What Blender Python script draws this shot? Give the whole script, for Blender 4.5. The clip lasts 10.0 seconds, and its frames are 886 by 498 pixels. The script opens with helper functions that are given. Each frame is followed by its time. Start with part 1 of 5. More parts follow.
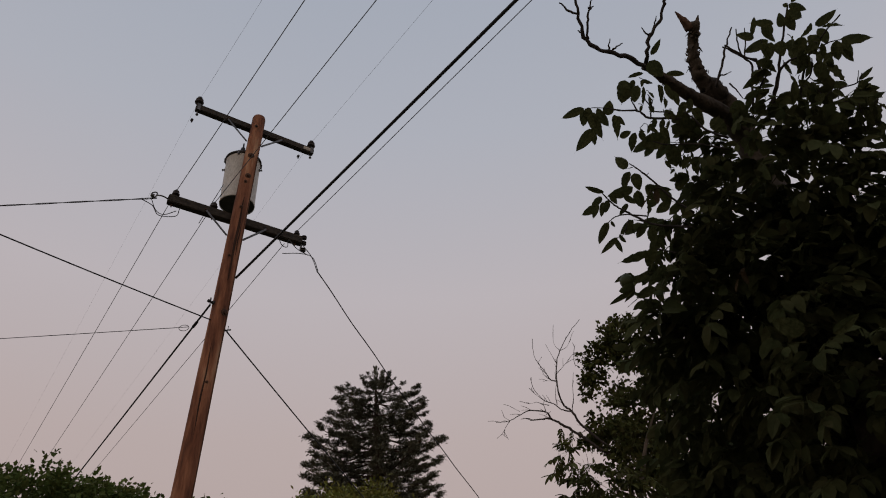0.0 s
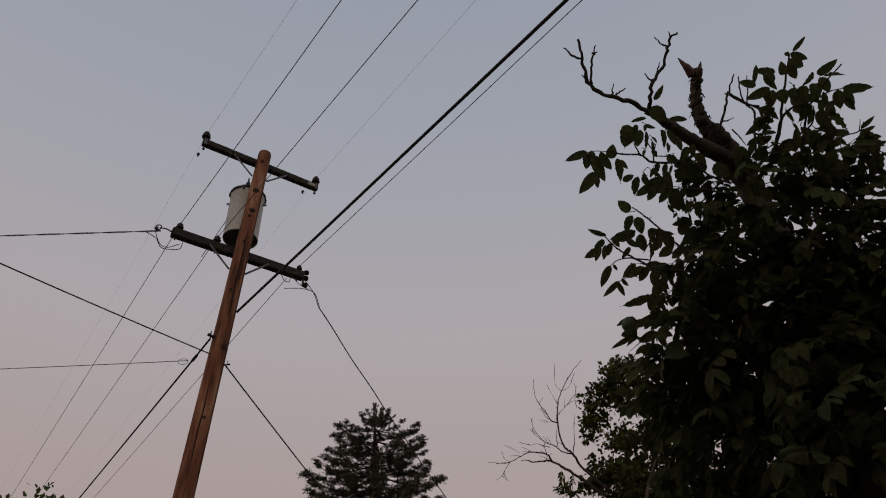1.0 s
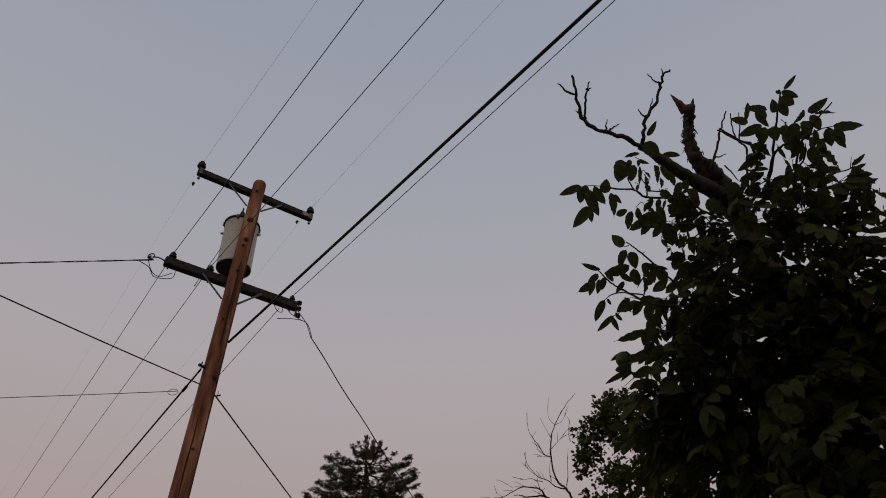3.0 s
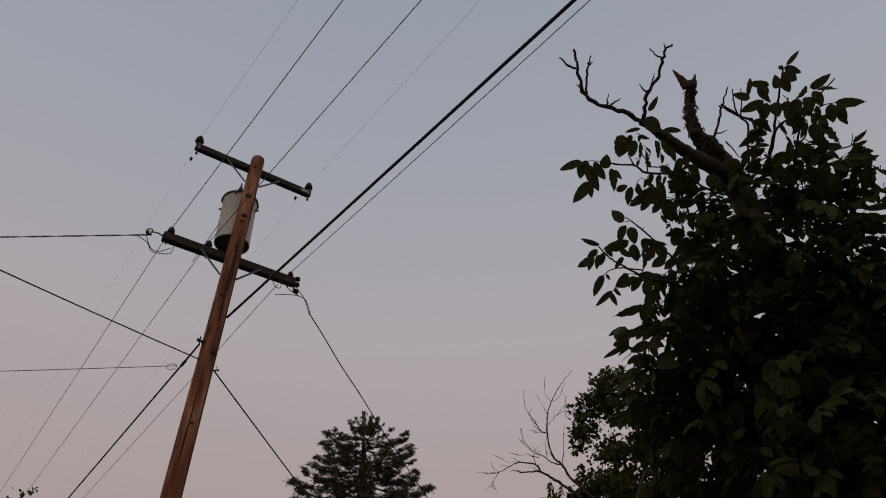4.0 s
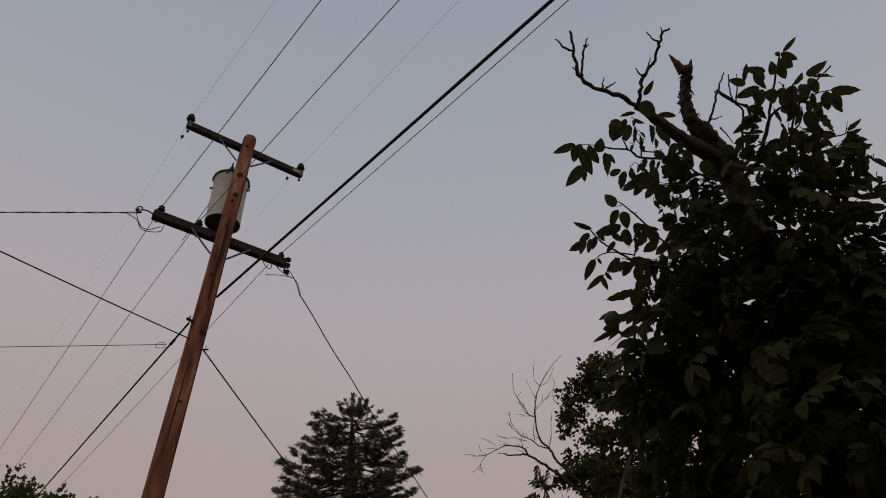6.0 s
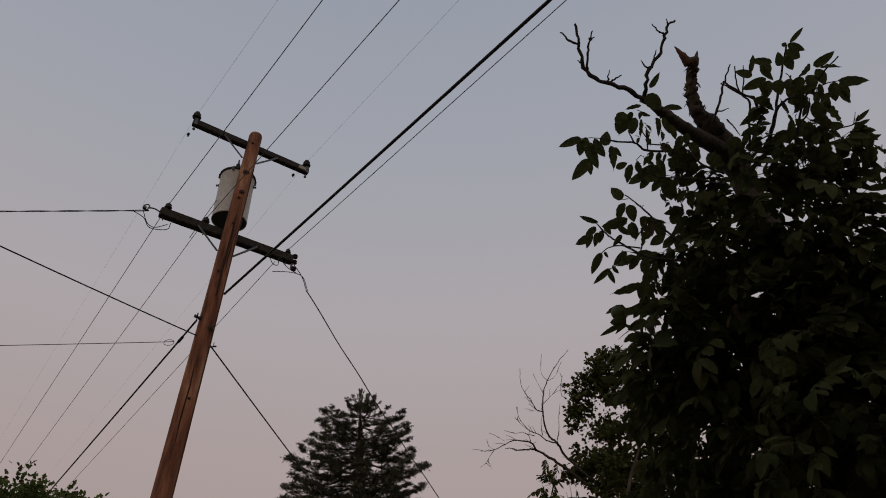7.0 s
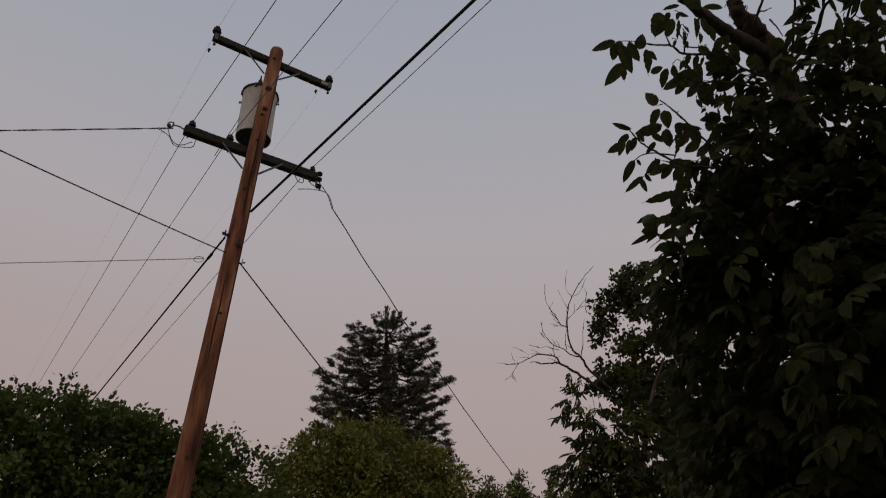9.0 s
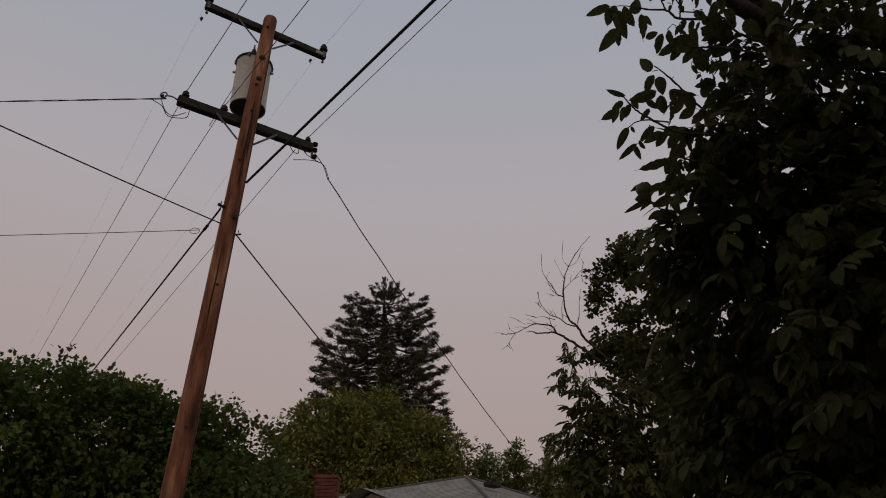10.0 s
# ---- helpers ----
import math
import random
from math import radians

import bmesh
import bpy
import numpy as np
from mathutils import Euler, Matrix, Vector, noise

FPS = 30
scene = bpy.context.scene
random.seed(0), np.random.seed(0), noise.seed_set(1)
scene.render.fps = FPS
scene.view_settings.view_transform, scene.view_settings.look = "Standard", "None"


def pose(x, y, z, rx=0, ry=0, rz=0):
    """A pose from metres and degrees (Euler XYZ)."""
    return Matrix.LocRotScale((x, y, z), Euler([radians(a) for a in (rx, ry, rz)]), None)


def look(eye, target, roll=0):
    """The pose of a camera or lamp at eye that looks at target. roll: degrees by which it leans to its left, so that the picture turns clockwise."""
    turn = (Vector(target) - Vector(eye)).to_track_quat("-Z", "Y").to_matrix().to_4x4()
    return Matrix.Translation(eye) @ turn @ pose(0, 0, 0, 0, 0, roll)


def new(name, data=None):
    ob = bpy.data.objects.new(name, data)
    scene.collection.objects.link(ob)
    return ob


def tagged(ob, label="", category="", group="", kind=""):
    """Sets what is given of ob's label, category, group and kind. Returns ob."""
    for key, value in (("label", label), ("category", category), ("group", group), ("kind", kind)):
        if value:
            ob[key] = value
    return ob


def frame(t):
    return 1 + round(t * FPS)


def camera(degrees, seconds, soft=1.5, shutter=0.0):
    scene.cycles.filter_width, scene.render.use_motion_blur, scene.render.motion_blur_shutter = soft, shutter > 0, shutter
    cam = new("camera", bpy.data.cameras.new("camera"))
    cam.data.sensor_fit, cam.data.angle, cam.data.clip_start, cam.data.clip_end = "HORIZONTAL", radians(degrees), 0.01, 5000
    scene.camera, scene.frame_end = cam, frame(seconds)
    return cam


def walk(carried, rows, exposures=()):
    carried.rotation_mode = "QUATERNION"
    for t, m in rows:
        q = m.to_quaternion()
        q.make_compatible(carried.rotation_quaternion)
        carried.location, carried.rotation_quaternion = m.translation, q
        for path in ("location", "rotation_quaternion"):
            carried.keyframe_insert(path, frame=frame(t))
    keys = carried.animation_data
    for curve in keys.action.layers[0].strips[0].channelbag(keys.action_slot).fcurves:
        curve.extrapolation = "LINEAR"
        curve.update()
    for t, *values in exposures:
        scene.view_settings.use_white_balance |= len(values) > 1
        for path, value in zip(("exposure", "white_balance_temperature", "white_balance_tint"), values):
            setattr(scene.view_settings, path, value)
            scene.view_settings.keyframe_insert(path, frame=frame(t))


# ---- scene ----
cam = camera(62.6, 10.0, soft=1.0, shutter=0.4)

# seconds, place, turn: a hand-held look upwards that rises, rests and sinks
PATH = [
    (0, 0.0000, 0.0000, 1.6000, 124.025, 2.072, 1.399),
    (0.5, -0.0000, 0.0011, 1.6069, 125.162, 1.736, 1.174),
    (1, 0.0025, -0.0033, 1.6126, 126.903, 1.142, 0.979),
    (1.5, 0.0012, -0.0076, 1.6144, 128.051, 0.976, 0.640),
    (2, 0.0016, -0.0104, 1.6175, 129.301, 0.899, 0.360),
    (2.2, 0.0054, -0.0079, 1.6220, 129.731, 0.888, 0.352),
    (3.3, 0.0016, -0.0027, 1.6191, 128.937, 1.087, 0.281),
    (3.5, 0.0011, -0.0002, 1.6166, 128.610, 0.985, 0.241),
    (4, -0.0021, 0.0050, 1.6109, 127.585, 0.822, -0.073),
    (4.5, 0.0020, 0.0130, 1.6120, 126.799, 0.555, -0.629),
    (5, -0.0017, 0.0147, 1.6107, 126.296, 0.703, -0.956),
    (5.5, -0.0025, 0.0195, 1.6122, 126.300, 0.641, -1.199),
    (5.7, -0.0034, 0.0188, 1.6113, 126.327, 0.493, -1.376),
    (6.8, 0.0009, 0.0217, 1.6112, 126.016, 0.503, -0.542),
    (7, -0.0016, 0.0226, 1.6096, 125.963, 0.496, -0.530),
    (7.5, -0.0070, 0.0278, 1.6082, 125.702, 0.087, -0.162),
    (8, -0.0146, 0.0341, 1.6018, 124.146, -0.105, 0.449),
    (8.5, -0.0165, 0.0500, 1.5984, 122.027, -0.109, 0.781),
    (9, -0.0180, 0.0585, 1.5934, 119.611, -0.344, 1.165),
    (9.5, -0.0100, 0.0668, 1.5927, 117.657, -0.638, 1.533),
    (10, -0.0012, 0.0713, 1.5925, 117.328, -0.037, 1.128),
]
walk(cam, [(t, pose(*row)) for t, *row in PATH], [(0, 0.25), (0.5, 0.18), (1.0, 0.0), (10.0, 0.0)])

# ------------------------------------------------------------------ light
SUN_EL, SUN_AZ = radians(4.0), radians(200.0)      # low in the west, behind the camera
world = bpy.data.worlds.new("dusk_sky")
scene.world = world
world.use_nodes = True
wn, wl = world.node_tree.nodes, world.node_tree.links
wn.clear()
w_out, w_bg = wn.new("ShaderNodeOutputWorld"), wn.new("ShaderNodeBackground")
w_sky = wn.new("ShaderNodeTexSky")
w_sky.sky_type, w_sky.sun_disc = "NISHITA", False
w_sky.sun_elevation, w_sky.sun_rotation = SUN_EL, SUN_AZ
w_sky.dust_density, w_sky.air_density = 2.0, 1.0
w_co, w_sep, w_ramp = wn.new("ShaderNodeTexCoord"), wn.new("ShaderNodeSeparateXYZ"), wn.new("ShaderNodeValToRGB")
w_mix, w_dim = wn.new("ShaderNodeMix"), wn.new("ShaderNodeMix")
wl.new(w_co.outputs["Generated"], w_sep.inputs[0])
wl.new(w_sep.outputs["Z"], w_ramp.inputs[0])
stops = [(0.0, (0.392, 0.290, 0.276)), (0.16, (0.415, 0.319, 0.302)), (0.33, (0.440, 0.358, 0.348)),
         (0.50, (0.455, 0.410, 0.427)), (0.68, (0.389, 0.398, 0.447)), (0.85, (0.333, 0.365, 0.432)), (1.0, (0.293, 0.325, 0.401))]
ramp = w_ramp.color_ramp
ramp.elements[0].position, ramp.elements[1].position = stops[0][0], stops[-1][0]
for p, c in stops[1:-1]:
    ramp.elements.new(p)
for e, (p, c) in zip(ramp.elements, stops):
    e.position, e.color = p, (*c, 1)
w_dim.data_type = w_mix.data_type = "RGBA"
w_dim.blend_type = "MULTIPLY"
w_dim.inputs["Factor"].default_value = 1.0
w_dim.inputs["B"].default_value = (0.10, 0.10, 0.10, 1)
wl.new(w_sky.outputs[0], w_dim.inputs["A"])
w_mix.inputs["Factor"].default_value = 0.12
wl.new(w_ramp.outputs[0], w_mix.inputs["A"])
wl.new(w_dim.outputs["Result"], w_mix.inputs["B"])
wl.new(w_mix.outputs["Result"], w_bg.inputs[0])
w_bg.inputs[1].default_value = 1.0
wl.new(w_bg.outputs[0], w_out.inputs[0])

sun = new("sun", bpy.data.lights.new("sun", "SUN"))
sun.data.energy, sun.data.angle, sun.data.color = 0.08, radians(25), (1.0, 0.80, 0.62)
sun.matrix_world = look((0, 0, 0), (math.sin(SUN_AZ) * -math.cos(radians(14)), -math.cos(SUN_AZ) * math.cos(radians(14)), -math.sin(radians(14))))


# ------------------------------------------------------------------ materials
def mat(name, colours, rough=0.8, scale=6.0, stretch=(1, 1, 1), bump=0.3, metal=0.0, spread=0.0, through_light=0.0, detail=40.0, hue=0.0, shine=0.25):
    """Noise at two scales mixes the colours; spread varies the value and hue the colour from piece to piece."""
    m = bpy.data.materials.new(name)
    m.use_nodes = True
    n, l = m.node_tree.nodes, m.node_tree.links
    b = n["Principled BSDF"]
    co, mp = n.new("ShaderNodeTexCoord"), n.new("ShaderNodeMapping")
    mp.inputs["Scale"].default_value = stretch
    l.new(co.outputs["Object"], mp.inputs[0])
    big, fine = n.new("ShaderNodeTexNoise"), n.new("ShaderNodeTexNoise")
    big.inputs["Scale"].default_value, big.inputs["Detail"].default_value = scale, 6
    fine.inputs["Scale"].default_value, fine.inputs["Detail"].default_value = detail, 4
    l.new(mp.outputs[0], big.inputs[0]), l.new(mp.outputs[0], fine.inputs[0])
    cr = n.new("ShaderNodeValToRGB")
    cr.color_ramp.elements[0].position, cr.color_ramp.elements[1].position = 0.32, 0.70
    for _ in colours[2:]:
        cr.color_ramp.elements.new(0.5)
    step = 0.38 / (len(colours) - 1)
    for i, (e, c) in enumerate(zip(cr.color_ramp.elements, colours)):
        e.position, e.color = 0.32 + i * step, (*c, 1)
    mix = n.new("ShaderNodeMix")
    mix.data_type, mix.blend_type = "RGBA", "OVERLAY"
    mix.inputs["Factor"].default_value = 0.45
    l.new(big.outputs[0], cr.inputs[0])
    l.new(cr.outputs[0], mix.inputs["A"]), l.new(fine.outputs[0], mix.inputs["B"])
    out = mix.outputs["Result"]
    if spread or hue:
        geo, hs = n.new("ShaderNodeNewGeometry"), n.new("ShaderNodeHueSaturation")
        v, h = n.new("ShaderNodeMapRange"), n.new("ShaderNodeMapRange")
        v.inputs["To Min"].default_value, v.inputs["To Max"].default_value = 1 - spread, 1 + spread
        h.inputs["To Min"].default_value, h.inputs["To Max"].default_value = 0.5 - hue, 0.5 + hue
        l.new(geo.outputs["Random Per Island"], v.inputs[0]), l.new(geo.outputs["Random Per Island"], h.inputs[0])
        l.new(v.outputs[0], hs.inputs["Value"]), l.new(h.outputs[0], hs.inputs["Hue"])
        l.new(out, hs.inputs["Color"])
        out = hs.outputs[0]
    l.new(out, b.inputs["Base Color"])
    b.inputs["Specular IOR Level"].default_value = shine
    b.inputs["Roughness"].default_value, b.inputs["Metallic"].default_value = rough, metal
    if bump:
        bp = n.new("ShaderNodeBump")
        bp.inputs["Strength"].default_value, bp.inputs["Distance"].default_value = bump, 0.01
        l.new(fine.outputs[0], bp.inputs["Height"]), l.new(bp.outputs[0], b.inputs["Normal"])
    if through_light:
        tr, ms = n.new("ShaderNodeBsdfTranslucent"), n.new("ShaderNodeMixShader")
        ms.inputs[0].default_value = through_light
        l.new(out, tr.inputs[0])
        l.new(b.outputs[0], ms.inputs[1]), l.new(tr.outputs[0], ms.inputs[2])
        l.new(ms.outputs[0], n["Material Output"].inputs[0])
    return m


M_POLE = mat("weathered_pole_wood", [(0.050, 0.021, 0.013), (0.175, 0.068, 0.036), (0.300, 0.130, 0.068), (0.44, 0.25, 0.145)], 0.85, 2.2, (3.6, 3.6, 0.55), 0.6, detail=22)
M_CHECK = mat("dark_wood_check", [(0.025, 0.014, 0.010), (0.06, 0.032, 0.02)], 0.95, 8, (3, 3, 0.4))
M_ARM = mat("creosoted_crossarm", [(0.022, 0.018, 0.014), (0.042, 0.035, 0.027), (0.062, 0.051, 0.037)], 0.85, 4, (1, 6, 6), 0.5)
M_PALE = mat("bare_wood_patch", [(0.32, 0.29, 0.24), (0.45, 0.41, 0.34)], 0.85, 10)
M_TANK = mat("grey_tank_paint", [(0.40, 0.385, 0.345), (0.52, 0.505, 0.46), (0.58, 0.56, 0.51)], 0.5, 2.5, (1, 1, 0.5), 0.05)
M_TANKLOW = mat("tank_base_steel", [(0.035, 0.034, 0.032), (0.065, 0.062, 0.058)], 0.7, 5)
M_STEEL = mat("galvanised_steel", [(0.09, 0.09, 0.09), (0.16, 0.16, 0.16)], 0.55, 12, metal=0.6, bump=0.1)
M_RUST = mat("rusted_bolt", [(0.05, 0.03, 0.022), (0.12, 0.06, 0.035)], 0.8, 30)
M_GLAZE = mat("dark_glazed_porcelain", [(0.018, 0.015, 0.014), (0.035, 0.028, 0.025)], 0.3, 8, bump=0.0)
M_WIRE = mat("weathered_conductor", [(0.07, 0.07, 0.072), (0.11, 0.11, 0.112)], 0.6, 20, bump=0.0)
M_RUBBER = mat("black_cable_jacket", [(0.016, 0.016, 0.017), (0.03, 0.03, 0.031)], 0.6, 15, bump=0.0)
M_BARK = mat("grey_brown_bark", [(0.030, 0.024, 0.018), (0.070, 0.055, 0.040), (0.11, 0.085, 0.062)], 0.95, 9, (1, 1, 0.5), 1.0, detail=60)
M_HEART = mat("broken_wood", [(0.085, 0.045, 0.032), (0.14, 0.080, 0.056)], 0.9, 20, (1, 1, 0.3))
M_TWIG = mat("dead_twig_bark", [(0.035, 0.029, 0.025), (0.075, 0.062, 0.052)], 0.95, 30)
M_WALNUT = mat("walnut_leaf", [(0.050, 0.054, 0.022), (0.070, 0.075, 0.030), (0.094, 0.096, 0.039)], 0.85, 7, spread=0.15, through_light=0.30, hue=0.025, bump=0.2, shine=0.06)
M_OLDLEAF = mat("yellowed_leaf", [(0.050, 0.034, 0.015), (0.085, 0.055, 0.024)], 0.6, 7, spread=0.3, through_light=0.2)
M_OAK = mat("oak_leaf", [(0.042, 0.048, 0.016), (0.072, 0.078, 0.025), (0.104, 0.103, 0.034)], 0.75, 3, spread=0.4, through_light=0.25, hue=0.025, shine=0.1)
M_HEDGE = mat("maple_leaf", [(0.060, 0.082, 0.021), (0.096, 0.122, 0.032), (0.130, 0.156, 0.042)], 0.75, 1.2, spread=0.2, through_light=0.25, hue=0.02, shine=0.12)
M_YELLOW = mat("yellow_green_leaf", [(0.115, 0.128, 0.028), (0.185, 0.186, 0.040), (0.27, 0.24, 0.055)], 0.6, 1.0, spread=0.32, through_light=0.12, hue=0.025)
M_BUSH = mat("poplar_leaf", [(0.105, 0.130, 0.036), (0.185, 0.195, 0.056)], 0.6, 1.0, spread=0.45, through_light=0.12, hue=0.02)
M_NEEDLE = mat("redwood_needles", [(0.068, 0.070, 0.048), (0.108, 0.106, 0.070), (0.155, 0.145, 0.094)], 0.75, 1.0, spread=0.45, hue=0.02)
M_CTRUNK = mat("redwood_bark", [(0.035, 0.022, 0.016), (0.08, 0.05, 0.035)], 0.95, 2, (1, 1, 0.2))
M_ROOF = mat("grey_asphalt_shingle", [(0.24, 0.225, 0.19), (0.32, 0.30, 0.255), (0.38, 0.355, 0.305)], 0.95, 2.2, bump=0.5, spread=0.12, detail=30)
M_CAP = mat("hip_shingle_cap", [(0.10, 0.092, 0.085), (0.15, 0.138, 0.125)], 0.95, 4)
M_STUCCO = mat("cream_stucco", [(0.50, 0.46, 0.39), (0.60, 0.56, 0.48)], 0.9, 2)
M_TRIM = mat("white_trim", [(0.62, 0.61, 0.58), (0.74, 0.73, 0.70)], 0.6, 5)
M_BRICK = mat("red_brick", [(0.13, 0.042, 0.032), (0.20, 0.066, 0.047), (0.25, 0.092, 0.066)], 0.9, 5, spread=0.25)
M_MORTAR = mat("mortar", [(0.24, 0.21, 0.19), (0.32, 0.28, 0.26)], 0.95, 12)
M_GLASS = mat("window_glass", [(0.02, 0.022, 0.025), (0.03, 0.032, 0.036)], 0.08, 2, bump=0.0)
M_VENT = mat("black_roof_vent", [(0.02, 0.02, 0.02), (0.035, 0.035, 0.035)], 0.6, 8)
M_GROUND = mat("dry_grass_ground", [(0.045, 0.055, 0.022), (0.085, 0.080, 0.040), (0.13, 0.105, 0.065)], 0.95, 0.6, detail=14, bump=0.8)


# ------------------------------------------------------------------ mesh helpers
def thing(name, label, category, place=(0, 0, 0), group=""):
    e = new(name)
    e.empty_display_size = 0.2
    e.location = place
    return tagged(e, label, category, group)


def put(name, verts, faces, material, parent=None, label="", smooth=False):
    """One mesh object in world coordinates, under a thing or a part."""
    me = bpy.data.meshes.new(name)
    me.from_pydata([tuple(v) for v in verts], [], faces)
    me.materials.append(material)
    if smooth:
        me.shade_smooth()
    return hang(name, me, parent, label)


def hang(name, me, parent=None, label=""):
    ob = new(name, me)
    if parent is not None:
        ob.parent = parent
        if parent.type == "EMPTY":
            ob.matrix_parent_inverse = Matrix.Translation(-parent.location)
    if label:
        tagged(ob, label)
    return ob


def part(name, bm, material, parent=None, label="", smooth=False):
    me = bpy.data.meshes.new(name)
    bm.to_mesh(me)
    bm.free()
    me.materials.append(material)
    if smooth:
        me.shade_smooth()
    return hang(name, me, parent, label)


def smooth_line(points, per=6):
    """Catmull-Rom through a few points."""
    p = [Vector(q) for q in points]
    p = [2 * p[0] - p[1], *p, 2 * p[-1] - p[-2]]
    out = []
    for a, b, c, d in zip(p, p[1:], p[2:], p[3:]):
        for i in range(per):
            t = i / per
            out.append(0.5 * (2 * b + (c - a) * t + (2 * a - 5 * b + 4 * c - d) * t * t + (3 * b - a - 3 * c + d) * t ** 3))
    return out + [p[-2]]


def tube(points, radii, sides=8, rough=0.0, seed=0):
    """A closed tube along points; radii at the two ends or at each point; rough makes it knobbly."""
    rng = random.Random(seed)
    pts = [Vector(q) for q in points]
    n = len(pts)
    if len(radii) == 2 and n != 2:
        radii = [radii[0] + (radii[1] - radii[0]) * i / (n - 1) for i in range(n)]
    verts, faces = [], []
    side = None
    for i, p in enumerate(pts):
        d = (pts[min(i + 1, n - 1)] - pts[max(i - 1, 0)]).normalized()
        if side is None:
            side = d.orthogonal().normalized()
        side = (side - d * side.dot(d)).normalized()
        other = d.cross(side)
        for k in range(sides):
            a = 2 * math.pi * k / sides
            r = radii[i] * (1 + rough * (rng.random() - 0.5) * 2)
            verts.append(p + r * (math.cos(a) * side + math.sin(a) * other))
    for i in range(n - 1):
        for k in range(sides):
            k2 = (k + 1) % sides
            faces.append((i * sides + k, i * sides + k2, (i + 1) * sides + k2, (i + 1) * sides + k))
    faces.append(tuple(range(sides))[::-1])
    faces.append(tuple((n - 1) * sides + k for k in range(sides)))
    return verts, faces


def joined(pieces):
    verts, faces = [], []
    for v, f in pieces:
        o = len(verts)
        verts += list(v)
        faces += [tuple(i + o for i in q) for q in f]
    return verts, faces


def beam(a, b, w, h, bevel=0.006, up=(0, 0, 1)):
    """A bevelled bar from a to b, w wide and h high."""
    a, b = Vector(a), Vector(b)
    d = (b - a)
    x = d.normalized()
    y = Vector(up).cross(x).normalized()
    z = x.cross(y)
    bm = bmesh.new()
    bmesh.ops.create_cube(bm, size=1)
    m = Matrix((x * d.length, y * w, z * h)).transposed().to_4x4()
    m.translation = (a + b) / 2
    bmesh.ops.transform(bm, matrix=m, verts=bm.verts)
    if bevel:
        bmesh.ops.bevel(bm, geom=bm.edges[:], offset=bevel, segments=2, affect="EDGES")
    return bm


def lathe(profile, place, axis=(0, 0, 1), sides=20):
    """Turns (radius, height) pairs round an axis that starts at place."""
    q = Vector((0, 0, 1)).rotation_difference(Vector(axis))
    verts, faces = [], []
    for r, h in profile:
        for k in range(sides):
            a = 2 * math.pi * k / sides
            verts.append(Vector(place) + q @ Vector((r * math.cos(a), r * math.sin(a), h)))
    for i in range(len(profile) - 1):
        for k in range(sides):
            k2 = (k + 1) % sides
            faces.append((i * sides + k, i * sides + k2, (i + 1) * sides + k2, (i + 1) * sides + k))
    faces.append(tuple(range(sides))[::-1])
    faces.append(tuple((len(profile) - 1) * sides + k for k in range(sides)))
    return verts, faces


# ------------------------------------------------------------------ ground
def ground():
    n, half = 60, 3000.0
    verts, faces = [], []
    ax = [half * (abs(i / n * 2 - 1) ** 3) * (1 if i * 2 > n else -1) for i in range(n + 1)]
    for y in ax:
        for x in ax:
            r = math.hypot(x, y)
            verts.append((x, y, min(0.05, r * 0.003) * noise.noise((x * 0.2, y * 0.2, 0)) if r < 200 else 0))
    for j in range(n):
        for i in range(n):
            a = j * (n + 1) + i
            faces.append((a, a + 1, a + n + 2, a + n + 1))
    tagged(put("ground", verts, faces, M_GROUND, smooth=True), "dry grassy yard earth reaching to the horizon", "ground", kind="structure")


ground()


def unseen_wall():
    """A plain unseen wall added behind the camera to block sky light from leaves."""
    bm = beam((-9.0, -2.7, 2.3), (8.0, -2.7, 2.3), 0.22, 4.6, 0.01)
    tagged(part("unseen_sky_block", bm, M_STUCCO), "plain cream stucco wall, unseen, added behind the camera to block sky light", "wall", kind="structure")


unseen_wall()

# ------------------------------------------------------------------ utility pole
FOOT, TOP = Vector((-3.278, 8.381, 0.0)), Vector((-2.880, 8.524, 10.02))
ALONG = Vector((0.814, 0.581, 0))          # along the crossarms
AWAY = Vector((-0.581, 0.814, 0))          # from the pole to its far side, where arms and tank hang


def axis_at(z):
    return FOOT + (TOP - FOOT) * (z / TOP.z)


def pole_radius(z):
    return 0.135 + (0.102 - 0.135) * z / TOP.z


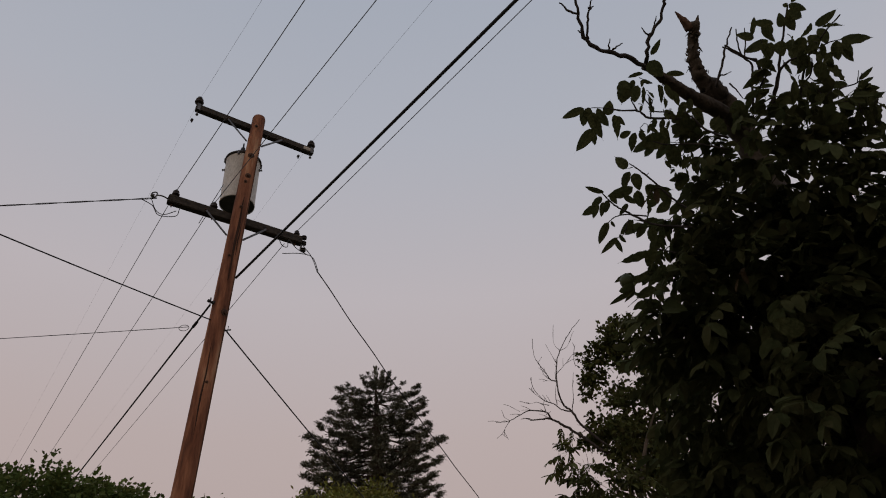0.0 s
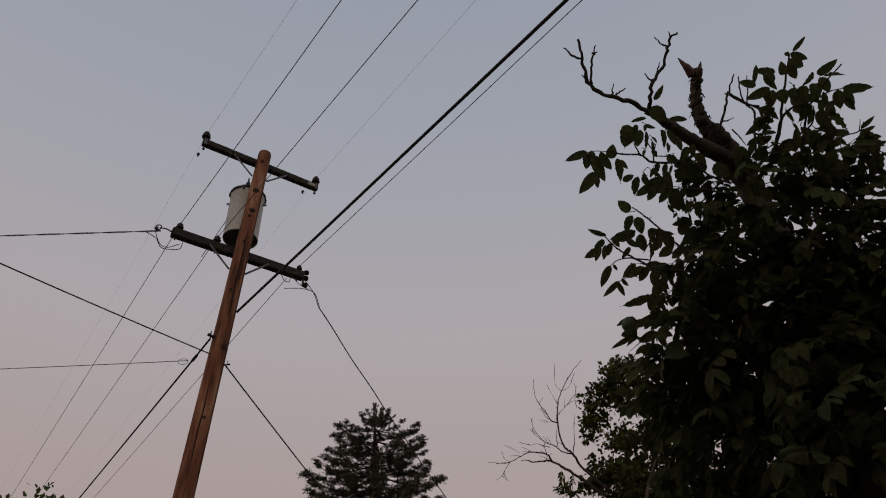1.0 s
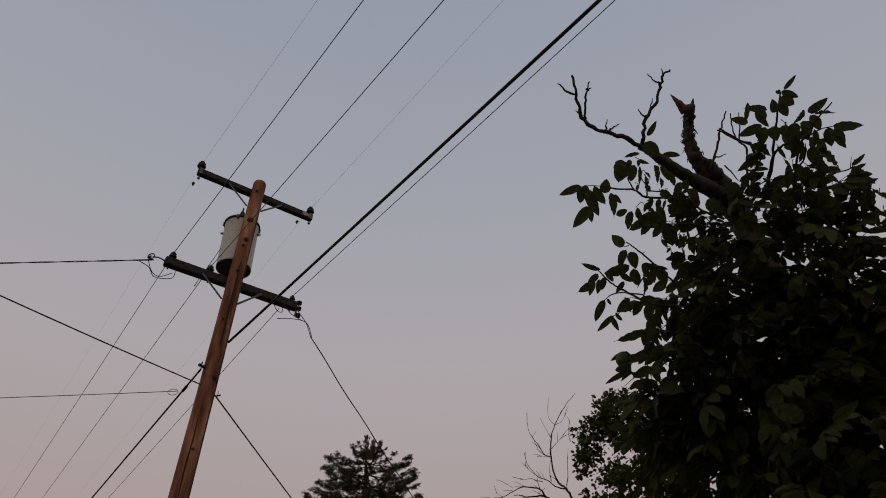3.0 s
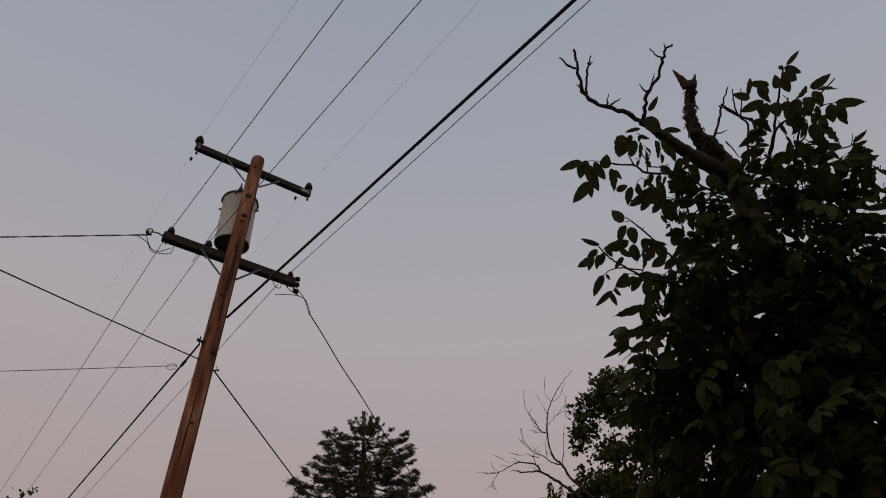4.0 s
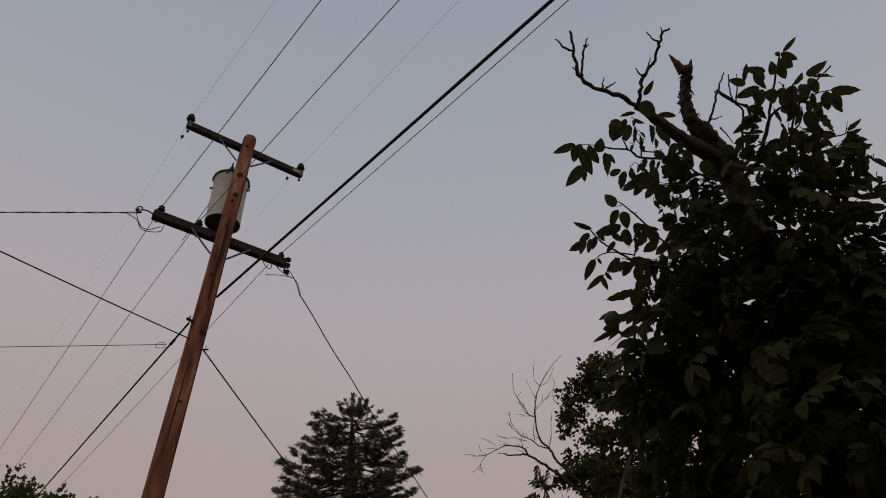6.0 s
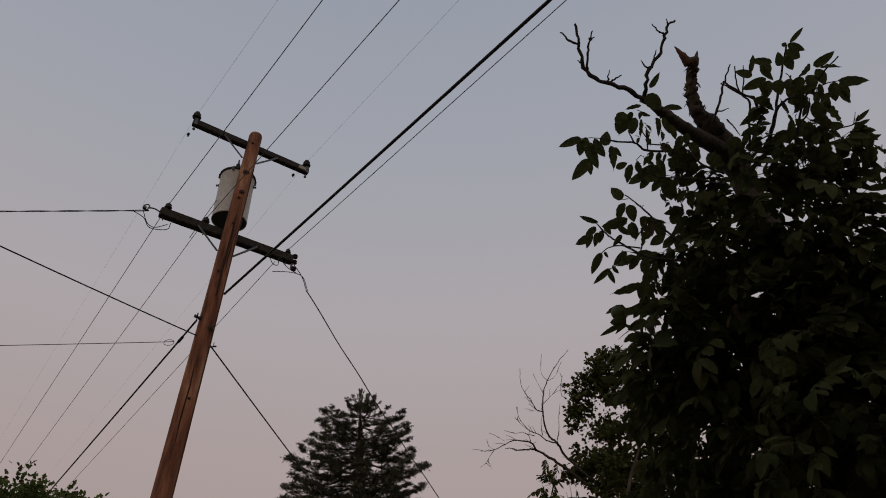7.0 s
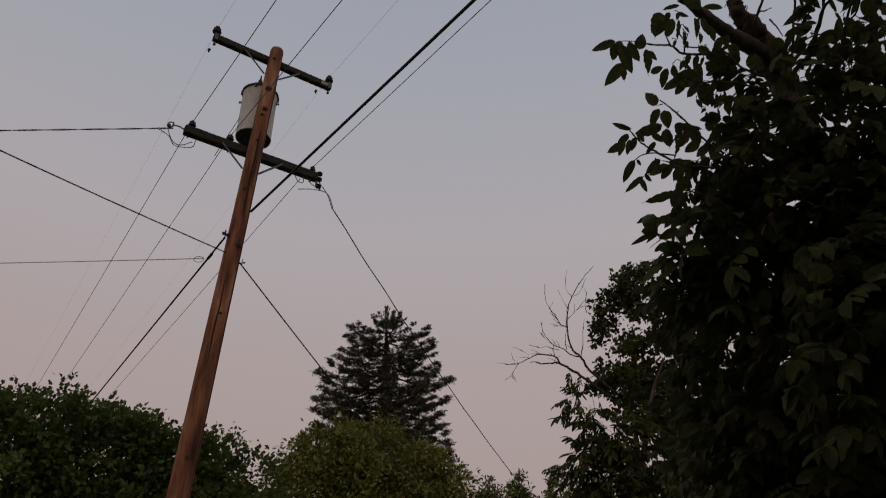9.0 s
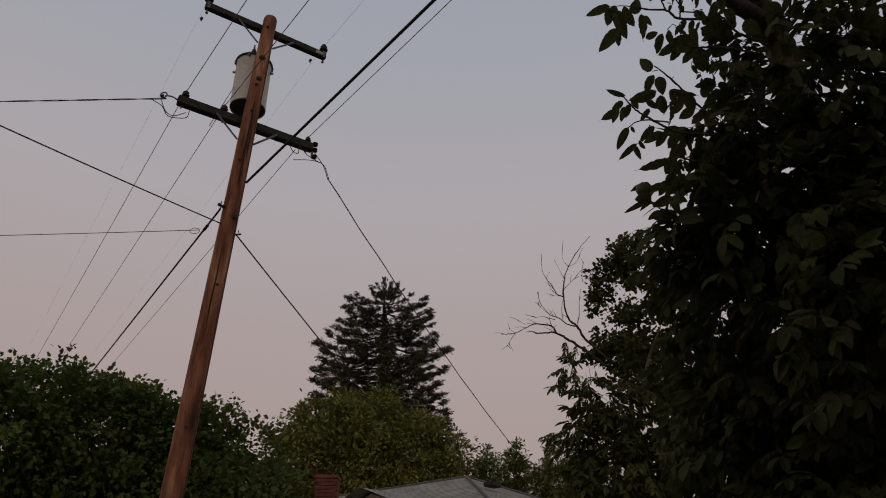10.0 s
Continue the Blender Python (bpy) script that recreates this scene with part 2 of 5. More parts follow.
def utility_pole():
    pole = thing("utility_pole", "tall weathered orange-brown wooden utility pole with two dark crossarms", "utility pole", FOOT)
    rng = random.Random(3)
    sides, rings = 28, 90
    lean = (TOP - FOOT).normalized()
    u = lean.orthogonal().normalized()
    v = lean.cross(u)
    verts, faces = [], []
    for i in range(rings + 1):
        z = TOP.z * i / rings
        c = axis_at(z)
        for k in range(sides):
            a = 2 * math.pi * k / sides
            r = pole_radius(z) * (1 + 0.025 * noise.noise((math.cos(a) * 2, math.sin(a) * 2, z * 0.5)) + 0.018 * noise.noise((math.cos(a) * 9, math.sin(a) * 9, z * 0.35)))
            verts.append(c + r * (math.cos(a) * u + math.sin(a) * v))
    for i in range(rings):
        for k in range(sides):
            k2 = (k + 1) % sides
            faces.append((i * sides + k, i * sides + k2, (i + 1) * sides + k2, (i + 1) * sides + k))
    dome = len(verts)
    for j, (s, h) in enumerate(((0.90, 0.035), (0.62, 0.062), (0.25, 0.075))):
        for k in range(sides):
            a = 2 * math.pi * k / sides
            verts.append(TOP + lean * h + s * 0.102 * (math.cos(a) * u + math.sin(a) * v))
    for j in range(3):
        base = rings * sides + j * sides
        for k in range(sides):
            k2 = (k + 1) % sides
            faces.append((base + k, base + k2, base + sides + k2, base + sides + k))
    faces.append(tuple(dome + 2 * sides + k for k in range(sides)))
    put("shaft", verts, faces, M_POLE, pole, "rounded orange-brown weathered wooden shaft", smooth=True)

    def on_face(z, turn, out=0.0):
        """A point on the shaft; turn in degrees from the side that faces the yard."""
        c = axis_at(z)
        d = Vector((-c.x, -c.y, 0)).normalized()
        d = Matrix.Rotation(radians(turn), 3, "Z") @ d
        return c + d * (pole_radius(z) + out), d

    # drying checks: long dark splits in the face
    for z0, z1, turn, w in ((6.9, 8.35, 12, 0.020), (4.6, 6.0, -6, 0.012), (7.3, 7.9, 30, 0.010)):
        pts = [on_face(z0 + (z1 - z0) * i / 9, turn + 2.5 * math.sin(i * 1.3), -0.004)[0] for i in range(10)]
        rr = [w * (0.25 + 0.75 * math.sin(math.pi * (i + 0.3) / 9.6)) for i in range(10)]
        put("drying_check", *tube(pts, rr, 6), M_CHECK, pole, "long dark drying split")
    # bolt heads and old holes
    for z, turn, r in ((9.78, -8, 0.022), (9.16, -2, 0.040), (8.76, 6, 0.036), (8.64, -4, 0.022), (8.16, 4, 0.024), (6.41, 38, 0.046), (7.3, -10, 0.018), (5.4, 10, 0.017), (3.6, 0, 0.02)):
        p, d = on_face(z, turn, -0.012)
        put("bolt", *lathe(((r * 1.25, 0), (r * 1.25, 0.014), (r * 0.7, 0.016), (r * 0.65, 0.04), (r * 0.3, 0.044)), p, d, 10), M_RUST, pole, "rusted bolt and washer")
    # ground wire down the side
    pts = [on_face(z, 62 + 2 * math.sin(z * 3), 0.006)[0] for z in np.linspace(0.05, 9.3, 40)]
    put("ground_wire", *tube(pts, (0.006, 0.006), 6), M_RUST, pole, "thin ground wire stapled to the shaft")

    # crossarms with braces
    for z, left, right, w, h in ((9.900, -0.96, 1.03, 0.095, 0.118), (8.082, -0.99, 1.05, 0.115, 0.135)):
        c = axis_at(z) + AWAY * (pole_radius(z) + w / 2 - 0.015)
        arm = part("crossarm", beam(c + ALONG * left, c + ALONG * right, w, h, 0.010), M_ARM, pole, "dark creosoted timber crossarm")
        for s in (-1, 1):
            top = c + ALONG * (0.47 * s) - AWAY * (w / 2 + 0.006) + Vector((0, 0, -0.02))
            low = axis_at(z - 0.40) + ALONG * (0.115 * s) + AWAY * 0.01
            part("brace", beam(top, low, 0.008, 0.032, 0.002, up=ALONG), M_STEEL, arm, "flat galvanised brace")
            put("brace_bolt", *lathe(((0.014, 0), (0.014, 0.012), (0.008, 0.022)), top, -AWAY, 8), M_RUST, arm)
    # upper arm: end fittings and pin insulators
    c = axis_at(9.900) + AWAY * (pole_radius(9.900) + 0.035)
    for s in (-0.925, 0.99):
        p = c + ALONG * s + Vector((0, 0, 0.058))
        ins = put("insulator", *lathe(((0.012, 0), (0.012, 0.05), (0.062, 0.055), (0.070, 0.075), (0.050, 0.095), (0.042, 0.105), (0.058, 0.115), (0.058, 0.13), (0.036, 0.15), (0.030, 0.16), (0.036, 0.172), (0.022, 0.185)), p, (0, 0, 1), 16), M_GLAZE, pole, "dark glazed porcelain pin insulator", True)
        put("pin", *lathe(((0.012, -0.20), (0.022, -0.195), (0.022, -0.175), (0.010, -0.17), (0.010, 0.02)), p, (0, 0, 1), 8), M_STEEL, ins)
        part("end_strap", beam(c + ALONG * (s - 0.025) + AWAY * -0.052, c + ALONG * (s + 0.025) + AWAY * -0.052, 0.008, 0.125, 0.002), M_STEEL, pole, "galvanised end strap")
    part("bare_patch", beam(c + ALONG * 0.84 - AWAY * 0.050, c + ALONG * 0.97 - AWAY * 0.050, 0.006, 0.062, 0.002), M_PALE, pole, "pale bare wood where paint is worn")
    # lower arm: line insulators and dead-end hardware
    c = axis_at(8.082) + AWAY * (pole_radius(8.082) + 0.0425)
    for s, sc in ((-0.90, 1.0), (-0.345, 1.0), (0.97, 0.85)):
        p = c + ALONG * s + Vector((0, 0, 0.066))
        put("insulator", *lathe([(r * sc, z * sc) for r, z in ((0.011, 0), (0.011, 0.035), (0.050, 0.038), (0.056, 0.055), (0.040, 0.072), (0.034, 0.080), (0.044, 0.090), (0.044, 0.100), (0.022, 0.125), (0.012, 0.14))], p, (0, 0, 1), 14), M_GLAZE, pole, "small dark pin insulator", True)
    for s in (-0.345, 0.95, -0.93):
        p = c + ALONG * s + Vector((0, 0, -0.068))
        put("bolt", *lathe(((0.020, 0), (0.020, 0.012), (0.011, 0.014), (0.011, 0.05)), p, (0, 0, -1), 8), M_RUST, pole)
    # spool rack on the end of the lower arm
    e = c + ALONG * 1.055
    rack = part("spool_rack", beam(e + Vector((0, 0, 0.10)), e + Vector((0, 0, -0.17)), 0.035, 0.012, 0.003, up=AWAY), M_STEEL, pole, "upright rack of small spool insulators")
    for dz in (0.085, -0.02, -0.145):
        p = e + ALONG * 0.04 + Vector((0, 0, dz - 0.028))
        put("spool", *lathe(((0.015, 0), (0.040, 0.005), (0.043, 0.016), (0.022, 0.028), (0.043, 0.040), (0.040, 0.051), (0.015, 0.056)), p, (0, 0, 1), 12), M_GLAZE, rack)
    # dead-end eye on the other end
    e = c + ALONG * -0.99
    put("dead_end", *joined([tube(smooth_line((e, e - ALONG * 0.08 + Vector((0, 0, 0.02)), e - ALONG * 0.17 + Vector((0, 0, 0.0))), 4), (0.011, 0.011), 6),
                             tube([e - ALONG * 0.19 + Vector((0.045 * math.cos(a), 0, 0.045 * math.sin(a))) for a in np.linspace(0, 2 * math.pi, 14)], (0.010, 0.010), 6),
                             lathe(((0.008, 0), (0.026, 0.004), (0.026, 0.02), (0.016, 0.026), (0.026, 0.032), (0.022, 0.05), (0.008, 0.052)), e - ALONG * 0.185 + Vector((0, 0, -0.02)), -ALONG, 10)]), M_STEEL, pole, "galvanised dead-end eye and clevis", True)
    # telephone cable hardware lower down
    for z, turn, r, label in ((6.55, -58, 0.027, "black cable suspension clamp"), (6.17, 66, 0.013, "drop hook")):
        p, d = on_face(z, turn, -0.01)
        put("hook", *joined([lathe(((r, 0), (r, 0.03), (r * 0.6, 0.035), (r * 0.6, 0.07), (r * 0.9, 0.075), (r * 0.8, 0.10)), p, d, 10),
                             lathe(((r * 0.3, -0.05), (r * 0.35, 0.06)), p + d * 0.06, (0, 0, 1), 8)]), M_RUBBER, pole, label)


utility_pole()


def transformer():
    r, z0, z1 = 0.268, 8.55, 9.40
    c0 = axis_at(8.9) + AWAY * (pole_radius(8.9) + r + 0.045) + ALONG * 0.025
    c = Vector((c0.x, c0.y, z0))
    t = thing("transformer", "pale grey cylindrical steel transformer bolted behind the pole", "transformer", c)
    put("tank", *lathe(((r * 0.955, 0.03), (r * 0.965, 0.0), (r * 0.99, 0.0), (r, 0.02), (r * 0.985, 0.05), (r * 0.985, z1 - z0 - 0.05), (r, z1 - z0 - 0.03), (r, z1 - z0)), c, (0, 0, 1), 40), M_TANK, t, "pale grey painted tank", True)
    put("base", *lathe(((r * 0.952, 0.012), (r * 0.952, 0.018)), c, (0, 0, 1), 40), M_TANKLOW, t, "dark recessed base")
    put("lid", *lathe(((r * 1.07, 0), (r * 1.08, 0.012), (r * 1.07, 0.03), (r * 0.9, 0.05), (r * 0.4, 0.075), (0.02, 0.08)), c + Vector((0, 0, z1 - z0)), (0, 0, 1), 40), M_TANKLOW, t, "dark lid with a rolled rim", True)
    put("bushing", *lathe(((0.050, 0), (0.055, 0.04), (0.038, 0.06), (0.052, 0.09), (0.036, 0.11), (0.050, 0.14), (0.034, 0.16), (0.046, 0.19), (0.030, 0.21), (0.036, 0.23), (0.016, 0.26), (0.012, 0.34)), c + Vector((-0.03, -0.02, z1 - z0 + 0.07)), (0, 0, 1), 14), M_GLAZE, t, "ribbed dark porcelain bushing", True)
    for a in (170, 200, 335, 20, 95, 270):
        d = Vector((math.cos(radians(a)), math.sin(radians(a)), 0))
        p = c + d * r * 1.04 + Vector((0, 0, z1 - z0 - 0.04))
        part("lid_clamp", beam(p, p + Vector((0, 0, 0.075)), 0.03, 0.035, 0.004, up=d), M_STEEL, t, "lid clamp")
    for a in (5, 185):
        d = Vector((math.cos(radians(a)), math.sin(radians(a)), 0))
        p = c + d * r + Vector((0, 0, z1 - z0 - 0.14))
        put("lug", *lathe(((0.022, 0), (0.024, 0.015), (0.012, 0.018), (0.012, 0.032), (0.02, 0.035), (0.018, 0.045)), p, d, 10), M_STEEL, t, "lifting lug")
    for z in (8.62, 9.20):
        a = axis_at(z) + AWAY * (pole_radius(z) - 0.02)
        part("bracket", beam(a, Vector((c.x, c.y, z)) - AWAY * (r - 0.03), 0.10, 0.10, 0.01), M_STEEL, t, "steel mounting bracket")


transformer()


# ------------------------------------------------------------------ wires
def span(name, label, a, b, sag, r, material=M_WIRE, n=48, twist=0.0, strands=1, wave=0.0, group="wires on the pole"):
    """A wire from a to b that sags by that much at its middle; strands twist round one another."""
    a, b = Vector(a), Vector(b)
    side = Vector((0, 0, 1)).cross(b - a).normalized()
    pieces = []
    for s in range(strands):
        pts = []
        for i in range(n + 1):
            t = (i / n) ** 1.35
            p = a.lerp(b, t) + Vector((0, 0, -4 * sag * t * (1 - t)))
            if strands > 1:
                ph = twist * t + 2 * math.pi * s / strands
                p += (side * math.cos(ph) + Vector((0, 0, math.sin(ph)))) * r * 1.1
            if wave:
                p += Vector((0, 0, 1)) * wave * math.sin(t * 46) * (1 - t)
            pts.append(p)
        pieces.append(tube(pts, (r, r), 6))
    ob = put(name, *joined(pieces), material, smooth=True)
    return tagged(ob, label, "cable" if r > 0.008 else "wire", group)


C_UP = axis_at(9.900) + AWAY * (pole_radius(9.900) + 0.035)
C_LO = axis_at(8.082) + AWAY * (pole_radius(8.082) + 0.0425)
NEAR, MID, FAR = Vector((0.608, -0.794, 0)), Vector((0.621, -0.783, 0)), Vector((-0.579, 0.815, 0))
NEAR_R = Vector((0.627, -0.779, 0))
for s, near in ((-0.925, Vector((0.612, -0.791, 0))), (0.99, Vector((0.612, -0.791, 0)))):
    p = C_UP + ALONG * s + Vector((0, 0, 0.205))
    span("high_voltage_wire", "thin pale high-voltage wire tied to the upper crossarm insulator", p, p + near * 42, 0.12, 0.0015)
    span("high_voltage_wire", "thin pale high-voltage wire tied to the upper crossarm insulator", p, p + FAR * 45, 0.15, 0.0010)
for s, near in ((-0.90, NEAR), (-0.345, MID), (0.97, NEAR_R)):
    p = C_LO + ALONG * s + Vector((0, 0, 0.185 if s < 0.9 else 0.165))
    span("line_wire", "grey line wire tied to a lower crossarm insulator", p, p + near * 42, 0.12, 0.0052)
    if s > 0.9:
        p = Vector((-2.376, 8.970, 7.877))     # tied in below the arm
    span("line_wire", "grey line wire tied to a lower crossarm insulator", p, p + FAR * 45, 0.12, 0.0048)
p = Vector((-2.884, 8.525, 7.020))
span("telephone_cable", "thick black telephone cable leaving the pole on a hook", p, p + Vector((0.633, -0.774, 0)) * 42, 0.12, 0.017, M_RUBBER)
p = Vector((-3.150, 8.431, 6.547))
span("telephone_cable", "thick black telephone cable clamped to the pole", p, p + Vector((-0.577, 0.817, 0)) * 45, 0.12, 0.013, M_RUBBER)
q = p + Vector((-0.577, 0.817, 0)) * 0.60 + Vector((0, 0, -0.012))
tagged(part("cable_clamp", beam(q - FAR * 0.09, q + FAR * 0.10, 0.036, 0.040, 0.010), M_RUBBER), "black strand clamp on the telephone cable", "clamp")
tagged(put("wire_loop", *tube([q + Vector((-0.15 + 0.07 * math.cos(a), 0.0, -0.05 + 0.045 * math.sin(a))) for a in np.linspace(0, 6.2, 20)], (0.004, 0.004), 6), M_WIRE), "loose loop of thin drop wire by the clamp", "wire")
span("drop_wire", "thin dark drop wire tied to the cable clamp", (-3.580, 8.921, 6.498), (-28.580, 9.671, 7.098), 0.20, 0.005, M_RUBBER)
p = Vector((-3.951, 7.919, 8.006))
span("service_drop", "twisted three-strand service drop from the crossarm end", p, p + Vector((-0.999, 0.049, 0.042)) * 25, 0.06, 0.006, M_RUBBER, 140, 160, 2)
p = Vector((-3.019, 8.468, 6.293))
span("drop_cable", "black drop cable running out over the yard", p, p + Vector((-0.621, -0.784, 0.116)) * 30, 1.0, 0.0085, M_RUBBER)
span("service_drop", "wavy twisted service drop sloping to the house", (-1.855, 8.960, 7.352), (1.916, 18.974, 5.029), 0.20, 0.0085, M_RUBBER, 140, 0, 1, 0.012)
span("drop_cable", "black drop cable sloping from the pole to the house", (-2.885, 8.440, 6.150), (-0.570, 18.708, 4.800), 0.04, 0.0095, M_RUBBER)


def jumper(label, *points, r=0.0058):
    tagged(put("jumper_wire", *tube(smooth_line(points, 6), (r, r), 6), M_RUBBER, smooth=True), label, "wire", "jumpers at the crossarm")


jumper("thin looped jumper wire at the crossarm end", (-4.125, 7.830, 7.935), (-3.982, 7.903, 7.866), (-3.888, 7.950, 7.731), (-3.713, 8.089, 7.805), (-3.704, 8.148, 7.968))
jumper("thin looped jumper wire at the crossarm end", (-4.016, 7.886, 7.993), (-3.933, 7.928, 7.804), (-3.854, 8.022, 7.792), (-3.739, 8.131, 7.927))
jumper("thin looped jumper wire under the crossarm", (-2.370, 8.889, 7.640), (-2.125, 8.951, 7.669), (-1.937, 8.963, 7.596), (-1.839, 8.963, 7.353))
jumper("thin looped jumper wire under the crossarm", (-2.107, 9.007, 7.858), (-1.947, 8.971, 7.602), (-1.855, 8.960, 7.352))
jumper("thin looped jumper wire under the crossarm", (-2.438, 8.871, 7.885), (-2.382, 8.886, 7.780), (-2.309, 8.906, 7.769), (-2.315, 8.956, 7.927), (-2.191, 8.987, 7.787), (-2.011, 8.978, 7.650))
jumper("grey lead rising from the line behind the crossarm to the tank", (-3.554, 8.540, 7.997), (-3.485, 8.514, 8.139), (-3.390, 8.553, 8.459), (-3.321, 8.633, 8.793), r=0.005)
for place in ((-3.868, 8.292, 9.852), (-2.383, 9.300, 9.896)):
    q = Vector(place)
    tagged(put("line_clamp", *joined([lathe(((0.008, -0.03), (0.022, -0.02), (0.022, 0.02), (0.010, 0.03)), q, FAR, 8), lathe(((0.006, -0.05), (0.012, -0.045), (0.008, 0.0)), q, (0, 0, 1), 8)]), M_GLAZE), "small dark tap clamp on the thin high-voltage wire", "clamp", "tap clamps")


# ------------------------------------------------------------------ leaves
def leaf_shape(width=0.42, fold=0.10, curl=0.12):
    """A pointed leaf of length 1 along x, folded at the midrib and curled down at the tip."""
    v = [(0, 0, 0)]
    for x, w in ((0.22, 0.80), (0.52, 1.0), (0.82, 0.68)):
        z = -curl * x * x
        v += [(x, 0, z), (x, width / 2 * w, z + fold * w * 0.5), (x, -width / 2 * w, z + fold * w * 0.5)]
    v.append((1, 0, -curl))
    f = [(0, 1, 2), (0, 3, 1), (1, 4, 5, 2), (1, 3, 6, 4), (4, 7, 8, 5), (4, 6, 9, 7), (7, 10, 8), (7, 9, 10)]
    return np.array(v, float), f


def lobed_shape():
    """A lobed leaf like a maple's or an oak's, length 1 along x."""
    v = [(0, 0, 0), (0.18, 0.30, 0.05), (0.33, 0.23, 0.02), (0.52, 0.43, 0.06), (0.68, 0.24, 0.0), (1, 0, -0.14),
         (0.68, -0.24, 0.0), (0.52, -0.43, 0.06), (0.33, -0.23, 0.02), (0.18, -0.30, 0.05), (0.45, 0, -0.03)]
    f = [(10, i, i + 1) for i in range(0, 9)] + [(10, 9, 0)]
    return np.array(v, float), f


def turns(rng, n, forward, loose=0.8, droop=0.3):
    """Random bases whose first axis leans towards the given directions and a little down."""
    d = forward + rng.normal(0, loose, (n, 3)) + np.array([0, 0, -droop])
    d /= np.linalg.norm(d, axis=1)[:, None]
    u = rng.normal(0, 0.7, (n, 3)) + np.array([0, 0, 1.0])
    s = np.cross(u, d)
    s /= np.linalg.norm(s, axis=1)[:, None]
    return np.stack([d, s, np.cross(d, s)], 2)


def scatter(shape, places, bases, sizes):
    v, f = shape
    n, k = len(places), len(v)
    verts = (np.einsum("nij,kj->nki", bases, v) * sizes[:, None, None] + places[:, None, :]).reshape(-1, 3)
    faces = [tuple(i + o for i in q) for o in range(0, n * k, k) for q in f]
    return verts, faces


def cloud(blobs, clumps, per, size, seed, shape, clump_r=0.22, edge=0.55, flat=0.75, droop=0.3):
    """Leaves in clumps through ellipsoids (x, y, z, rx, ry, rz); edge: how far the clumps keep to the skin; the clumps make the outline uneven."""
    rng = np.random.default_rng(seed)
    vol = np.array([b[3] * b[4] * b[5] for b in blobs]) ** 0.8
    pick = rng.choice(len(blobs), clumps, p=vol / vol.sum())
    B = np.array(blobs)[pick]
    d = rng.normal(0, 1, (clumps, 3))
    d /= np.linalg.norm(d, axis=1)[:, None]
    rad = edge + (1 - edge) * rng.random(clumps) ** 0.7
    rad *= 1 + np.clip(rng.normal(0, 0.05, clumps), -0.1, 0.1)
    c = B[:, :3] + d * rad[:, None] * B[:, 3:]
    cr = clump_r * (0.6 + 0.8 * rng.random(clumps))
    idx = np.repeat(np.arange(clumps), per)
    o = np.clip(rng.normal(0, 0.55, (len(idx), 3)), -0.95, 0.95) * np.array([1, 1, flat])
    places = c[idx] + o * cr[idx][:, None]
    return scatter(shape, places, turns(rng, len(idx), d[idx] * 0.7 + o * 0.5, 0.7, droop), size * (0.6 + 0.7 * rng.random(len(idx))))


def lumpy(blobs, n, size, seed, tall=1.2):
    """The same crown with n smaller bosses on its upper skin, for an uneven outline."""
    rng = random.Random(seed)
    out = list(blobs)
    area = [max(b[3:]) ** 2 for b in blobs]
    for _ in range(n):
        b = rng.choices(blobs, area)[0]
        d = Vector((rng.gauss(0, 1), rng.gauss(0, 1), abs(rng.gauss(0.3, 0.8)))).normalized()
        r = size * rng.uniform(0.6, 1.4)
        out.append((b[0] + d.x * b[3] * 0.86, b[1] + d.y * b[4] * 0.86, b[2] + d.z * b[5] * 0.86, r, r, r * tall))
    return out


LEAF, NARROW, LOBED = leaf_shape(), leaf_shape(0.30, 0.08, 0.2), lobed_shape()


def limb(name, points, radii, material, parent, label="", per=6, sides=8, rough=0.06, seed=0, jag=0.0):
    pts = smooth_line(points, per)
    if jag:
        rj = random.Random(seed + len(pts))
        pts = [q + Vector((rj.gauss(0, jag), rj.gauss(0, jag), rj.gauss(0, jag))) if 0 < i < len(pts) - 1 else q for i, q in enumerate(pts)]
    k = len(radii)
    rr = [float(np.interp(i / (len(pts) - 1) * (k - 1), range(k), radii)) for i in range(len(pts))]
    return put(name, *tube(pts, rr, sides, rough, seed), material, parent, label, True)


def branching(seed, foot, height, r, spread, forks=7, parent=None, material=M_BARK):
    """Trunk and limbs of a tree under its crown."""
    rng = random.Random(seed)
    foot = Vector(foot)
    top = foot + Vector((rng.uniform(-0.3, 0.3), rng.uniform(-0.3, 0.3), height))
    mid = foot.lerp(top, 0.5) + Vector((rng.uniform(-0.2, 0.2), rng.uniform(-0.2, 0.2), 0))
    limb("trunk", (foot + Vector((0, 0, -0.05)), foot.lerp(mid, 0.3), mid, top), (r * 1.35, r, r * 0.75, r * 0.25), material, parent, sides=12)
    for i in range(forks):
        t = 0.35 + 0.6 * i / forks
        a = i * 2.4 + rng.random()
        s = foot.lerp(top, t)
        e = s + Vector((math.cos(a) * spread * (1.1 - 0.5 * t), math.sin(a) * spread * (1.1 - 0.5 * t), height * (0.10 + 0.22 * rng.random())))
        m = s.lerp(e, 0.5) + Vector((0, 0, height * 0.04))
        limb("limb", (s, m, e), (r * 0.45, r * 0.28, r * 0.08), material, parent, sides=7, seed=i)


def leafy_tree(name, label, category, foot, height, r, spread, blobs, clumps, per, size, seed, shape, material, clump_r, edge=0.5, forks=7, extra=None, droop=0.3):
    t = thing(name, label, category, foot)
    branching(seed, foot, height, r, spread, forks, t)
    v, f = cloud(blobs, clumps, per, size, seed, shape, clump_r, edge, droop=droop)
    tagged(put("crown", v, f, material, t), kind="stuff")
    return t


